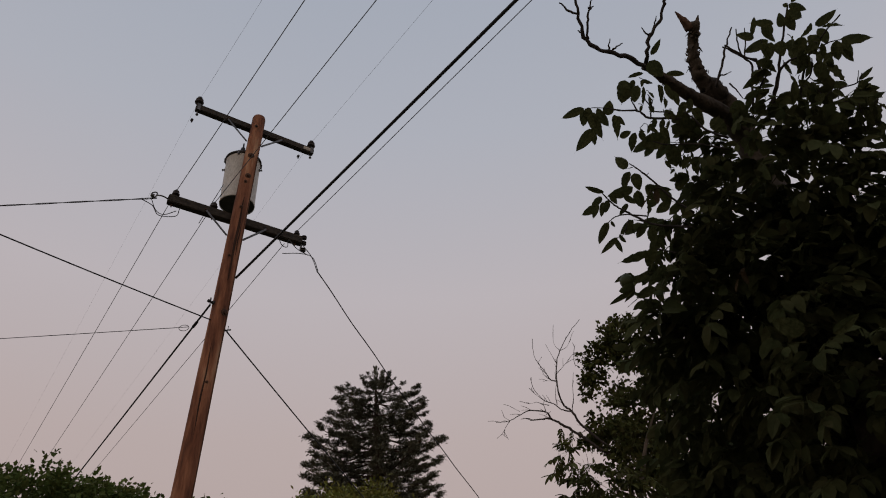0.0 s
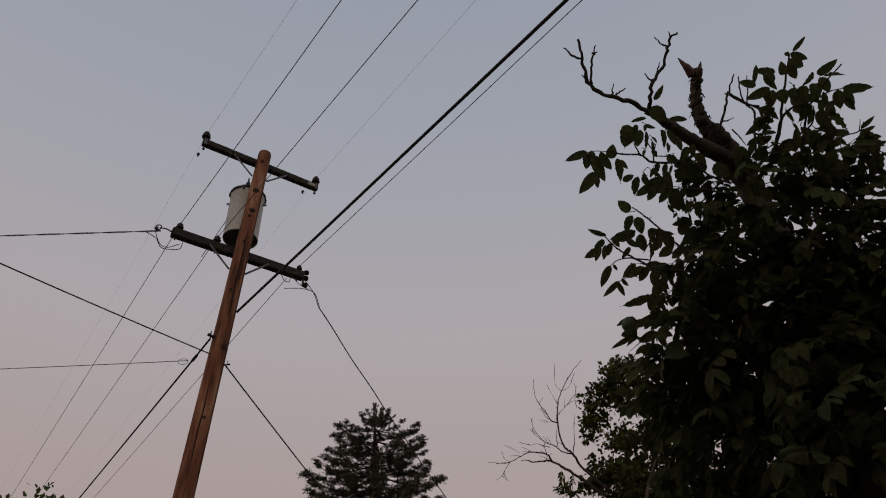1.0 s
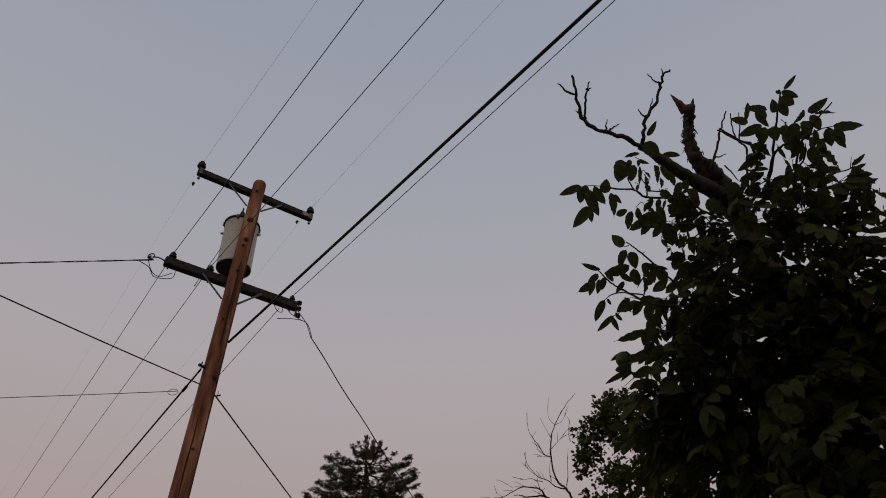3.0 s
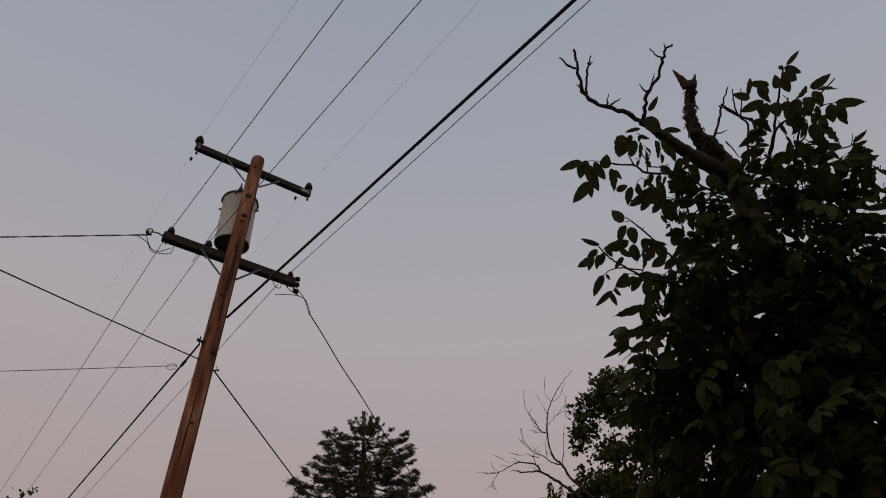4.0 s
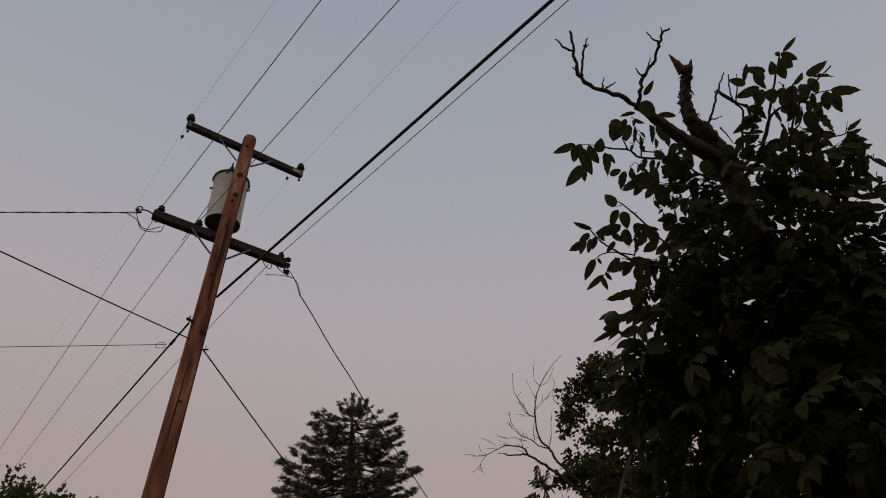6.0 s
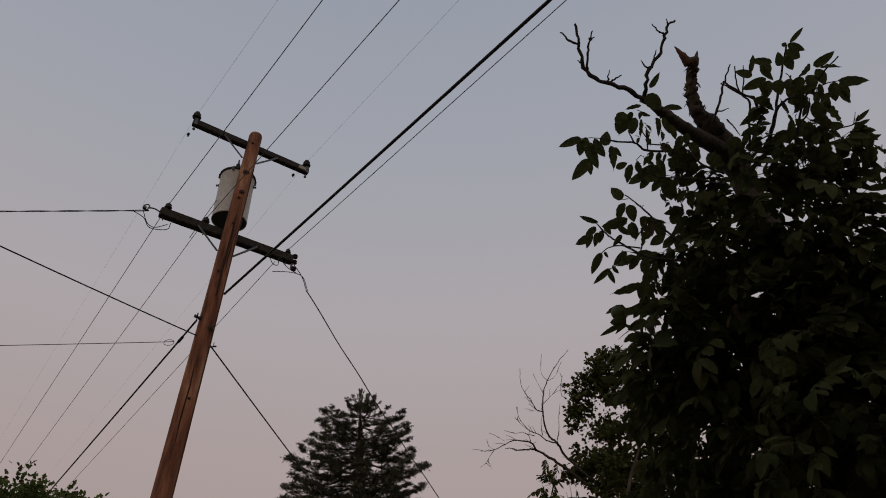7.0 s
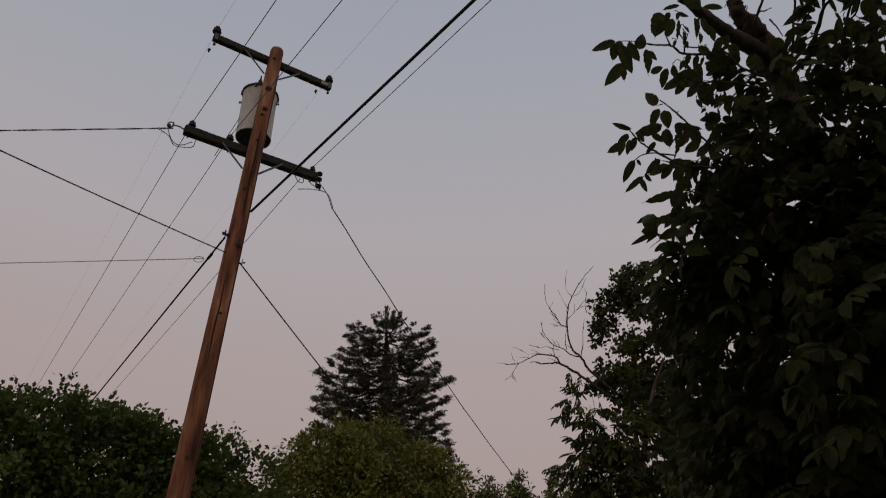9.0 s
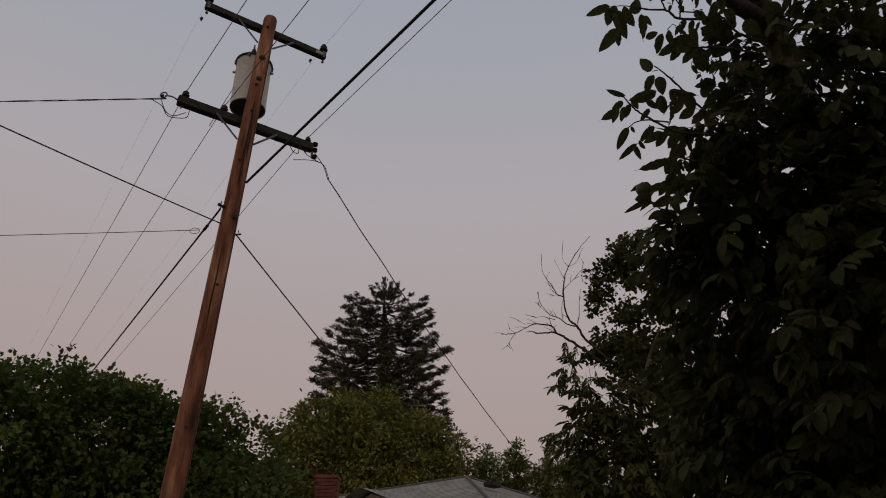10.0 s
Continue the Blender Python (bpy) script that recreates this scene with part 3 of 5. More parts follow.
# ------------------------------------------------------------------ redwood
def redwood():
    foot, top_z = Vector((-3.72, 35.9, 0)), 18.0
    tree = thing("redwood", "tall dark conifer with layered upswept boughs and a ragged top", "conifer", foot)
    limb("trunk", (foot, foot + Vector((0, 0, 7)), foot + Vector((-0.05, 0, 13)), foot + Vector((-0.15, 0, top_z - 0.3))), (0.55, 0.38, 0.2, 0.03), M_CTRUNK, tree, sides=12)
    boughs = []
    for k in range(7):
        rng = np.random.default_rng(50 + k)
        xs = np.linspace(0, 1, 10)
        axis = np.array([(x, 0.05 * math.sin(x * 5 + k), -0.075 * math.sin(x * 2.7) + 0.10 * x ** 4) for x in xs])
        v, f = tube([Vector(a) for a in axis], (0.018, 0.004), 5)
        nb = len(f)
        # flat side sprays that end in upturned tufts
        n = 44
        t = 0.24 + 0.78 * np.sort(rng.random(n)) ** 0.7
        t[-12:] = rng.uniform(0.86, 1.02, 12)
        side = rng.choice((-1, 1), n) * rng.random(n) * 0.22 * (1.15 - t * 0.8)
        c = np.stack([t, side, np.interp(t, xs, axis[:, 2]) + rng.normal(0.0, 0.009, n) + np.where(t > 0.86, rng.random(n) * 0.065, 0)], 1)
        per = 30
        idx = np.repeat(np.arange(n), per)
        up = np.stack([np.full(n * per, 0.7), side[idx] * 2.5, np.full(n * per, 0.30)], 1)
        pl = c[idx] + rng.normal(0, 1, (n * per, 3)) * np.array([0.024, 0.022, 0.009])
        v2, f2 = scatter(NARROW, pl, turns(rng, n * per, up, 0.55, 0.0), 0.036 * (0.6 + 0.8 * rng.random(n * per)))
        vv, ff = joined([(v, f), (v2, f2)])
        me = bpy.data.meshes.new("bough")
        me.from_pydata([tuple(q) for q in vv], [], ff)
        me.materials.append(M_CTRUNK), me.materials.append(M_NEEDLE)
        me.polygons.foreach_set("material_index", [0] * nb + [1] * (len(ff) - nb))
        boughs.append(me)
    # tiers of nearly level boughs; the crown reaches further on its west side
    rng = random.Random(8)
    below = (0.3, 0.85, 1.6, 2.0, 2.7, 3.2, 3.6, 4.1, 4.8, 5.5, 6.5, 7.5, 13.0)
    west = (0.4, 1.65, 2.45, 2.65, 2.75, 3.2, 3.3, 4.0, 3.0, 3.6, 3.7, 4.0, 4.2)
    east = (0.4, 1.55, 2.50, 2.75, 2.55, 2.7, 3.3, 3.3, 3.3, 3.2, 3.3, 3.6, 3.8)
    i = 0
    for tier in range(22):
        d0 = 0.55 + 0.60 * tier
        start = rng.random() * 6.28
        for k in range(9):
            d = d0 + rng.uniform(-0.05, 0.05)
            a = start + k * 0.698 + rng.uniform(-0.22, 0.22)
            mix = 0.5 + 0.5 * math.cos(a)
            r = (float(np.interp(d, below, west)) * (1 - mix) + float(np.interp(d, below, east)) * mix) * rng.uniform(0.88, 1.08)
            ob = new("bough", boughs[i % 7])
            ob.parent = tree
            i += 1
            lift = rng.uniform(-4, 1) + max(0, 13 - d * 8)
            ob.matrix_local = Matrix.Translation((0, 0, top_z - d)) @ Matrix.Rotation(a, 4, "Z") @ Matrix.Rotation(radians(-lift), 4, "Y") @ Matrix.Diagonal((r, r * rng.uniform(0.8, 1.2), max(r, 1.6) * rng.uniform(0.75, 1.1), 1))
    # the broken double leader
    rg = np.random.default_rng(4)
    pieces = []
    for dx, h, w in ((-0.17, 1.25, 0.11), (0.18, 1.0, 0.10), (-0.02, 0.45, 0.22)):
        m = 260
        zz = rg.random(m)
        pl = np.stack([foot.x + dx + rg.normal(0, w, m) * (1.1 - 0.7 * zz), foot.y + rg.normal(0, w, m), top_z - 0.95 + zz * h], 1)
        pieces.append(scatter(NARROW, pl, turns(rg, m, np.tile((0, 0, 1.6), (m, 1)), 0.45, 0), 0.15 * (0.6 + 0.7 * rg.random(m))))
    tagged(put("leader", *joined(pieces), M_NEEDLE, tree, "ragged double leader"), kind="stuff")


redwood()

# ------------------------------------------------------------------ house
R1, RIDGE, SLOPE = Vector((0.20, 18.07, 4.74)), Vector((-0.77, 0.638, 0)), Vector((-0.638, -0.77, 0))


def courses(corners, lift=0.007, step=0.15):
    """Overlapping shingle courses on a roof plane: eave left, eave right, top right, top left."""
    a, b, c, d = [Vector(q) for q in corners]
    nrm = (b - a).cross(d - a).normalized()
    if nrm.z < 0:
        nrm = -nrm
    n = max(2, int(((d + c) / 2 - (a + b) / 2).length / step))
    verts, faces = [], []
    for i in range(n):
        t0, t1 = i / n, (i + 1) / n
        l0, r0, l1, r1 = a.lerp(d, t0), b.lerp(c, t0), a.lerp(d, t1), b.lerp(c, t1)
        o = len(verts)
        verts += [l0 + nrm * lift, r0 + nrm * lift, r1, l1]
        faces += [(o, o + 1, o + 2, o + 3)]
        if i:
            faces.append((o - 1, o - 2, o + 1, o))
    return verts, faces


def house():
    h = thing("house", "low stucco house under a grey shingled hip roof", "house", (R1.x, R1.y, 0))
    W, L, drop = 3.3, 7.0, 1.30
    R2 = R1 + RIDGE * L
    dz = Vector((0, 0, -drop))
    A, B = R1 - RIDGE * W + SLOPE * W + dz, R1 - RIDGE * W - SLOPE * W + dz
    C, D = R2 + RIDGE * W + SLOPE * W + dz, R2 + RIDGE * W - SLOPE * W + dz
    roof = put("roof", *joined([courses((C, A, R1, R2)), courses((A, B, R1, R1)), courses((B, D, R2, R1)), courses((D, C, R2, R2))]), M_ROOF, h, "grey asphalt-shingled hip roof")
    for a, b in ((A, R1), (B, R1), (C, R2), (D, R2), (R1, R2)):
        put("ridge_cap", *tube([a.lerp(b, i / 12) + Vector((0, 0, 0.015)) for i in range(13)], (0.034, 0.034), 6, 0.1), M_CAP, roof, "darker ridge shingles")
    v = R1.lerp(A, 0.42) - RIDGE * 0.12 - SLOPE * 0.42 + Vector((0, 0, 0.09))
    part("roof_vent", beam(v - SLOPE * 0.18, v + SLOPE * 0.18, 0.24, 0.10, 0.02), M_VENT, roof, "black roof vent")
    # front wing
    w1 = Vector((-2.05, 15.85, 4.16))
    back = w1 - SLOPE * 3.2
    ww = 1.7
    e = Vector((0, 0, -0.62))
    put("roof", *joined([courses((w1 + RIDGE * ww + e, back + RIDGE * ww + e, back, w1)), courses((back - RIDGE * ww + e, w1 - RIDGE * ww + e, w1, back))]), M_ROOF, h, "grey shingled gable roof of the wing")
    g = w1 - SLOPE * 0.35
    gp = [g + RIDGE * (ww - 0.2) + e, g - RIDGE * (ww - 0.2) + e, g + Vector((0, 0, -0.08))]
    base = [Vector((q.x, q.y, 0)) for q in gp[:2]]
    put("wall", [base[0], base[1], gp[1], gp[2], gp[0]] + [q - SLOPE * 0.15 for q in (base[0], base[1], gp[1], gp[2], gp[0])],
        [(0, 1, 2, 3, 4), (9, 8, 7, 6, 5)] + [(i, (i + 1) % 5, 5 + (i + 1) % 5, 5 + i) for i in range(5)], M_STUCCO, h, "cream stucco gable wall")
    ins = 0.45
    k = [R1 - RIDGE * (W - ins) + SLOPE * (W - ins), R1 - RIDGE * (W - ins) - SLOPE * (W - ins), R2 + RIDGE * (W - ins) - SLOPE * (W - ins), R2 + RIDGE * (W - ins) + SLOPE * (W - ins)]
    for p, q in zip(k, k[1:] + k[:1]):
        p0, q0 = Vector((p.x, p.y, 1.66)), Vector((q.x, q.y, 1.66))
        wall = part("wall", beam(p0, q0, 0.16, 3.32, 0.0), M_STUCCO, h, "cream stucco wall")
    for p, q in ((A, B), (B, D), (D, C), (C, A)):
        part("fascia", beam(p + Vector((0, 0, -0.09)), q + Vector((0, 0, -0.09)), 0.03, 0.17, 0.004), M_TRIM, h, "white fascia board")


house()


def chimney():
    c = Vector((-2.90, 16.82, 0))
    ch = thing("chimney", "red brick chimney standing against the house", "chimney", c)
    w, top = 0.46, 4.50
    part("core", beam(c + Vector((0, 0, 0)), c + Vector((0, 0, top - 0.02)), w - 0.03, w - 0.03, 0.0, up=(1, 0, 0)), M_MORTAR, ch, "recessed mortar core")
    rng = random.Random(2)
    pieces = []
    for row in range(58):
        z = 0.04 + row * 0.077
        for sidex in range(4):
            for j in range(2):
                o = (-0.115 + 0.23 * j) + (0.057 if row % 2 else -0.057)
                o = max(-0.13, min(0.13, o))
                d = Matrix.Rotation(sidex * math.pi / 2, 3, "Z")
                p = c + d @ Vector((o, w / 2 - 0.035 + rng.uniform(-0.003, 0.003), 0)) + Vector((0, 0, z))
                bm = beam(p - d @ Vector((0.095, 0, 0)), p + d @ Vector((0.095, 0, 0)), 0.09, 0.065, 0.004)
                bm.verts.ensure_lookup_table()
                bm.verts.index_update()
                pieces.append(([q.co.copy() for q in bm.verts], [tuple(q.index for q in f.verts) for f in bm.faces]))
                bm.free()
    tagged(put("brickwork", *joined(pieces), M_BRICK, ch, "red brick courses"), kind="stuff")
    part("cap", beam(c + Vector((0, 0, top - 0.03)), c + Vector((0, 0, top + 0.05)), w + 0.06, w + 0.06, 0.012, up=(1, 0, 0)), M_BRICK, ch, "corbelled brick cap")


chimney()

# ------------------------------------------------------------------ background trees
leafy_tree("maple_tree", "broad dark green leafy tree behind the pole", "tree", (-6.2, 11.9, 0), 4.3, 0.20, 1.9,
           lumpy([(*(-6.541, 11.306, 4.082), 2.0, 1.6, 1.20), (*(-5.406, 11.895, 4.000), 1.45, 1.4, 1.15), (*(-4.445, 12.288, 4.039), 0.85, 1.0, 0.92), (*(-3.581, 12.881, 4.193), 0.52, 0.8, 0.58), (*(-4.302, 12.551, 5.284), 0.16, 0.2, 0.18), (-3.90, 12.72, 4.92, 0.22, 0.2, 0.16),
                  (*(-7.528, 10.051, 3.771), 2.0, 1.6, 1.3), (*(-5.622, 11.793, 2.546), 3.0, 1.9, 1.6), (*(-3.893, 12.475, 2.766), 1.6, 1.4, 1.3)], 60, 0.22, 5, 0.9),
           2500, 36, 0.092, 11, LOBED, M_HEDGE, 0.22, 0.78)
leafy_tree("yellow_green_tree", "yellow-green leafy tree in front of the conifer", "tree", (-2.9, 24.0, 0), 6.4, 0.22, 2.4,
           lumpy([(*(-3.086, 23.872, 6.341), 1.6, 1.6, 1.50), (*(-4.573, 23.632, 6.123), 1.1, 1.2, 1.45), (*(-1.368, 24.032, 6.260), 1.05, 1.2, 1.5), (*(-0.369, 24.069, 5.527), 0.55, 0.8, 1.15),
                  (*(-3.925, 24.052, 7.610), 0.4, 0.6, 0.75), (*(-5.459, 23.443, 6.386), 0.5, 0.7, 0.7), (*(-2.324, 23.959, 7.673), 0.35, 0.6, 0.75), (*(-2.966, 23.887, 4.002), 3.2, 2.0, 2.2)], 34, 0.50, 9, 1.5),
           1900, 36, 0.15, 12, LEAF, M_YELLOW, 0.30, 0.7)
leafy_tree("poplar_shrub", "upright green shrub beyond the house roof", "shrub", (1.2, 28.3, 0), 6.0, 0.12, 0.8,
           lumpy([(*(1.207, 28.045, 6.377), 0.60, 0.7, 1.25), (*(0.779, 28.060, 5.977), 0.4, 0.5, 1.0), (*(2.218, 28.385, 6.432), 0.36, 0.5, 1.45), (*(1.599, 28.226, 4.244), 1.3, 0.9, 2.4)], 18, 0.22, 7, 2.0), 620, 36, 0.14, 13, LEAF, M_BUSH, 0.20, 0.4)
leafy_tree("poplar_shrub", "upright green shrub beyond the house roof", "shrub", (3.7, 27.9, 0), 5.8, 0.12, 0.9,
           lumpy([(*(3.613, 27.837, 6.134), 0.8, 0.8, 1.15), (*(2.989, 27.911, 5.949), 0.5, 0.5, 0.9), (*(4.737, 27.667, 6.303), 1.0, 0.8, 1.3), (*(3.773, 27.816, 4.203), 1.8, 1.0, 2.3)], 18, 0.22, 8, 2.0), 620, 36, 0.14, 14, LEAF, M_BUSH, 0.20, 0.4)

# ------------------------------------------------------------------ oak with dead boughs
oak = leafy_tree("oak_tree", "small-leaved oak with bare dead boughs at its edge", "tree", (3.4, 10.4, 0), 5.6, 0.17, 1.3,
                 [(2.61, 10.20, 6.52, 0.30, 0.30, 0.36), (2.33, 10.10, 6.49, 0.19, 0.25, 0.18), (2.18, 10.10, 6.33, 0.18, 0.25, 0.16),
                  (2.05, 10.10, 6.05, 0.19, 0.25, 0.21), (2.04, 10.10, 5.71, 0.17, 0.25, 0.22), (2.56, 10.20, 6.79, 0.18, 0.25, 0.18),
                  (2.77, 10.25, 7.04, 0.20, 0.25, 0.20), (2.36, 10.20, 6.00, 0.44, 0.44, 0.39), (2.41, 10.10, 5.46, 0.51, 0.51, 0.47),
                  (2.12, 10.00, 5.27, 0.28, 0.28, 0.27), (2.00, 9.90, 4.88, 0.21, 0.25, 0.21), (2.71, 9.95, 4.89, 0.67, 0.67, 0.75),
                  (2.31, 9.95, 4.89, 0.29, 0.29, 0.33), (3.34, 10.20, 6.04, 0.72, 0.72, 0.81),
                  (2.54, 10.26, 2.55, 1.3, 1.0, 1.3)],
                 360, 52, 0.074, 21, LOBED, M_OAK, 0.125, 0.25)


def dead_bough(r, *points):
    """A bare crooked bough of the oak, with short side twigs."""
    pts = [Vector(q) for q in points]
    rng = random.Random(round(r * 1e4) + len(pts) + round(pts[0].z * 100))
    b = limb("dead_bough", pts, (r * 0.62, r * 0.42, r * 0.26, 0.0035), M_TWIG, oak, "bare grey dead bough", 5, 7, 0.15, len(pts), r * 0.12)
    line = smooth_line(pts, 3)
    for i in range(3, len(line)):
        if rng.random() < 0.30:
            d = (line[i] - line[i - 1]).normalized()
            o = (d + Vector((rng.uniform(-0.9, 0.9), rng.uniform(-0.4, 0.4), rng.uniform(-0.2, 0.8)))).normalized() * rng.uniform(0.05, 0.20)
            limb("twiglet", (line[i], line[i] + o * 0.5 + Vector((0, 0, 0.01)), line[i] + o), (0.0042, 0.0018), M_TWIG, b, per=3, sides=5)


dead_bough(0.045, (2.515, 9.741, 4.347), (2.169, 9.734, 4.661), (1.923, 9.756, 4.872), (1.654, 9.672, 5.049), (1.505, 9.670, 5.149), (1.401, 9.729, 5.239), (1.319, 9.704, 5.247), (1.158, 9.691, 5.218), (1.060, 9.713, 5.260), (0.975, 9.735, 5.261))
dead_bough(0.022, (1.400, 9.729, 5.231), (1.338, 9.680, 5.322), (1.204, 9.677, 5.347), (1.095, 9.754, 5.386), (0.932, 9.763, 5.306), (0.793, 9.760, 5.246), (0.633, 9.750, 5.235))
dead_bough(0.008, (0.821, 9.706, 5.234), (0.767, 9.768, 5.174), (0.701, 9.685, 5.044))
dead_bough(0.006, (0.821, 9.706, 5.234), (0.747, 9.741, 5.307))
dead_bough(0.006, (0.701, 9.685, 5.044), (0.625, 9.750, 5.009))
dead_bough(0.006, (0.701, 9.685, 5.044), (0.761, 9.768, 5.023))
dead_bough(0.034, (2.393, 9.727, 4.618), (2.042, 9.746, 4.909), (1.793, 9.745, 5.175), (1.692, 9.672, 5.316), (1.619, 9.769, 5.432), (1.559, 9.688, 5.511), (1.535, 9.673, 5.643), (1.535, 9.690, 5.826), (1.565, 9.673, 6.041), (1.648, 9.730, 6.278), (1.791, 9.672, 6.498), (1.998, 9.679, 6.756))
dead_bough(0.014, (1.525, 9.703, 5.788), (1.453, 9.744, 5.842), (1.386, 9.673, 5.926), (1.309, 9.755, 6.109), (1.249, 9.671, 6.216), (1.256, 9.670, 6.456))
dead_bough(0.007, (1.488, 9.770, 5.826), (1.381, 9.673, 5.855), (1.339, 9.766, 6.041))
dead_bough(0.006, (1.309, 9.755, 6.109), (1.370, 9.733, 6.190))
dead_bough(0.006, (1.538, 9.679, 5.777), (1.441, 9.729, 5.809), (1.344, 9.733, 5.811))
dead_bough(0.016, (1.676, 9.672, 5.316), (1.557, 9.701, 5.362), (1.462, 9.770, 5.476), (1.337, 9.704, 5.502), (1.276, 9.755, 5.593), (1.193, 9.680, 5.684), (1.171, 9.748, 5.881))
dead_bough(0.008, (1.355, 9.673, 5.472), (1.237, 9.699, 5.579), (1.140, 9.770, 5.731))
dead_bough(0.009, (1.385, 9.687, 5.426), (1.302, 9.766, 5.484), (1.212, 9.677, 5.475), (1.127, 9.770, 5.496), (0.982, 9.748, 5.531))
dead_bough(0.010, (1.332, 9.690, 5.334), (1.314, 9.747, 5.451), (1.231, 9.699, 5.484))
dead_bough(0.007, (1.565, 9.673, 6.041), (1.518, 9.770, 6.243), (1.441, 9.678, 6.365))
dead_bough(0.007, (1.648, 9.730, 6.278), (1.569, 9.703, 6.376), (1.577, 9.718, 6.571))
dead_bough(0.007, (1.648, 9.730, 6.278), (1.745, 9.689, 6.312), (1.826, 9.716, 6.446))
dead_bough(0.008, (1.547, 9.679, 5.892), (1.668, 9.769, 6.040), (1.758, 9.672, 6.112))
dead_bough(0.012, (1.696, 9.672, 5.367), (1.735, 9.702, 5.498), (1.752, 9.702, 5.698), (1.781, 9.731, 5.798))
dead_bough(0.008, (1.848, 9.769, 6.039), (1.833, 9.757, 6.169), (1.875, 9.769, 6.341))
dead_bough(0.010, (1.500, 9.703, 5.440), (1.501, 9.732, 5.625), (1.538, 9.679, 5.777))
dead_bough(0.006, (1.409, 9.729, 5.357), (1.329, 9.690, 5.292))
dead_bough(0.005, (0.974, 9.748, 5.376), (0.892, 9.698, 5.408))
dead_bough(0.008, (1.809, 9.702, 4.480), (1.800, 9.672, 4.684), (1.779, 9.701, 4.830))


# ------------------------------------------------------------------ compound leaves
def compound(seed, pairs=4, length=0.20, leaflet=0.092, width=0.42, hang=0.8):
    """A pinnate leaf along x: a drooping rachis with leaflets in pairs and one at the tip."""
    rng = random.Random(seed)
    line = [Vector((length * t, 0.02 * math.sin(t * 3 + seed), -0.32 * length * t * t)) for t in np.linspace(0, 1, 7)]
    pieces = [tube(line, (0.0022, 0.0011), 4)]
    for i in range(2 * pairs + 1):
        tip = i == 2 * pairs
        t = 1.0 if tip else 0.34 + 0.60 * (i // 2) / max(1, pairs - 1)
        p = Vector((length * t, 0.02 * math.sin(t * 3 + seed), -0.32 * length * t * t))
        s = 0 if tip else (1 if i % 2 else -1)
        d = Vector((0.55 + rng.uniform(-0.2, 0.2), s * rng.uniform(0.5, 1.0), -hang * rng.uniform(0.5, 1.6)))
        if tip:
            d = Vector((1, rng.uniform(-0.3, 0.3), -rng.uniform(0.3, 0.9)))
        d.normalize()
        side = Vector((rng.uniform(-0.3, 0.3), rng.uniform(-0.5, 0.5), 1)).cross(d).normalized()
        up = d.cross(side)
        size = leaflet * rng.uniform(0.75, 1.25) * (0.75 + 0.35 * t)
        v, f = leaf_shape(width * rng.uniform(0.85, 1.15), rng.uniform(0.04, 0.2), rng.uniform(0.05, 0.35))
        pieces.append(([p + size * (d * float(q[0]) + side * float(q[1]) + up * float(q[2])) for q in v], f))
    return joined(pieces)


def leaf_mesh(name, vf, material):
    me = bpy.data.meshes.new(name)
    me.from_pydata([tuple(q) for q in vf[0]], [], vf[1])
    me.materials.append(material)
    return me


def along(azimuth, lift, roll=0.0):
    return Matrix.Rotation(azimuth, 4, "Z") @ Matrix.Rotation(-lift, 4, "Y") @ Matrix.Rotation(roll, 4, "X")


def fill(variants, blobs, count, seed, edge, scale=1.0):
    """Compound leaves through ellipsoids, joined."""
    rng = random.Random(seed)
    vol = [(b[3] * b[4] * b[5]) ** 0.8 for b in blobs]
    V = [(np.array([tuple(q) for q in v]), f) for v, f in variants]
    vs, faces, o = [], [], 0
    for _ in range(count):
        b = rng.choices(blobs, vol)[0]
        d = Vector((rng.gauss(0, 1), rng.gauss(0, 1), rng.gauss(0, 1))).normalized()
        rad = edge + (1 - edge) * rng.random() ** 0.6
        p = Vector(b[:3]) + Vector((d.x * b[3], d.y * b[4], d.z * b[5])) * rad
        m = np.array(Matrix.Translation(p) @ along(math.atan2(d.y, d.x) + rng.gauss(0, 0.7), rng.uniform(-0.5, 0.7), rng.gauss(0, 0.4)) @ Matrix.Scale(scale * rng.uniform(0.75, 1.2), 4))
        v, f = rng.choice(V)
        vs.append(v @ m[:3, :3].T + m[:3, 3])
        faces += [tuple(i + o for i in q) for q in f]
        o += len(v)
    return np.concatenate(vs), faces


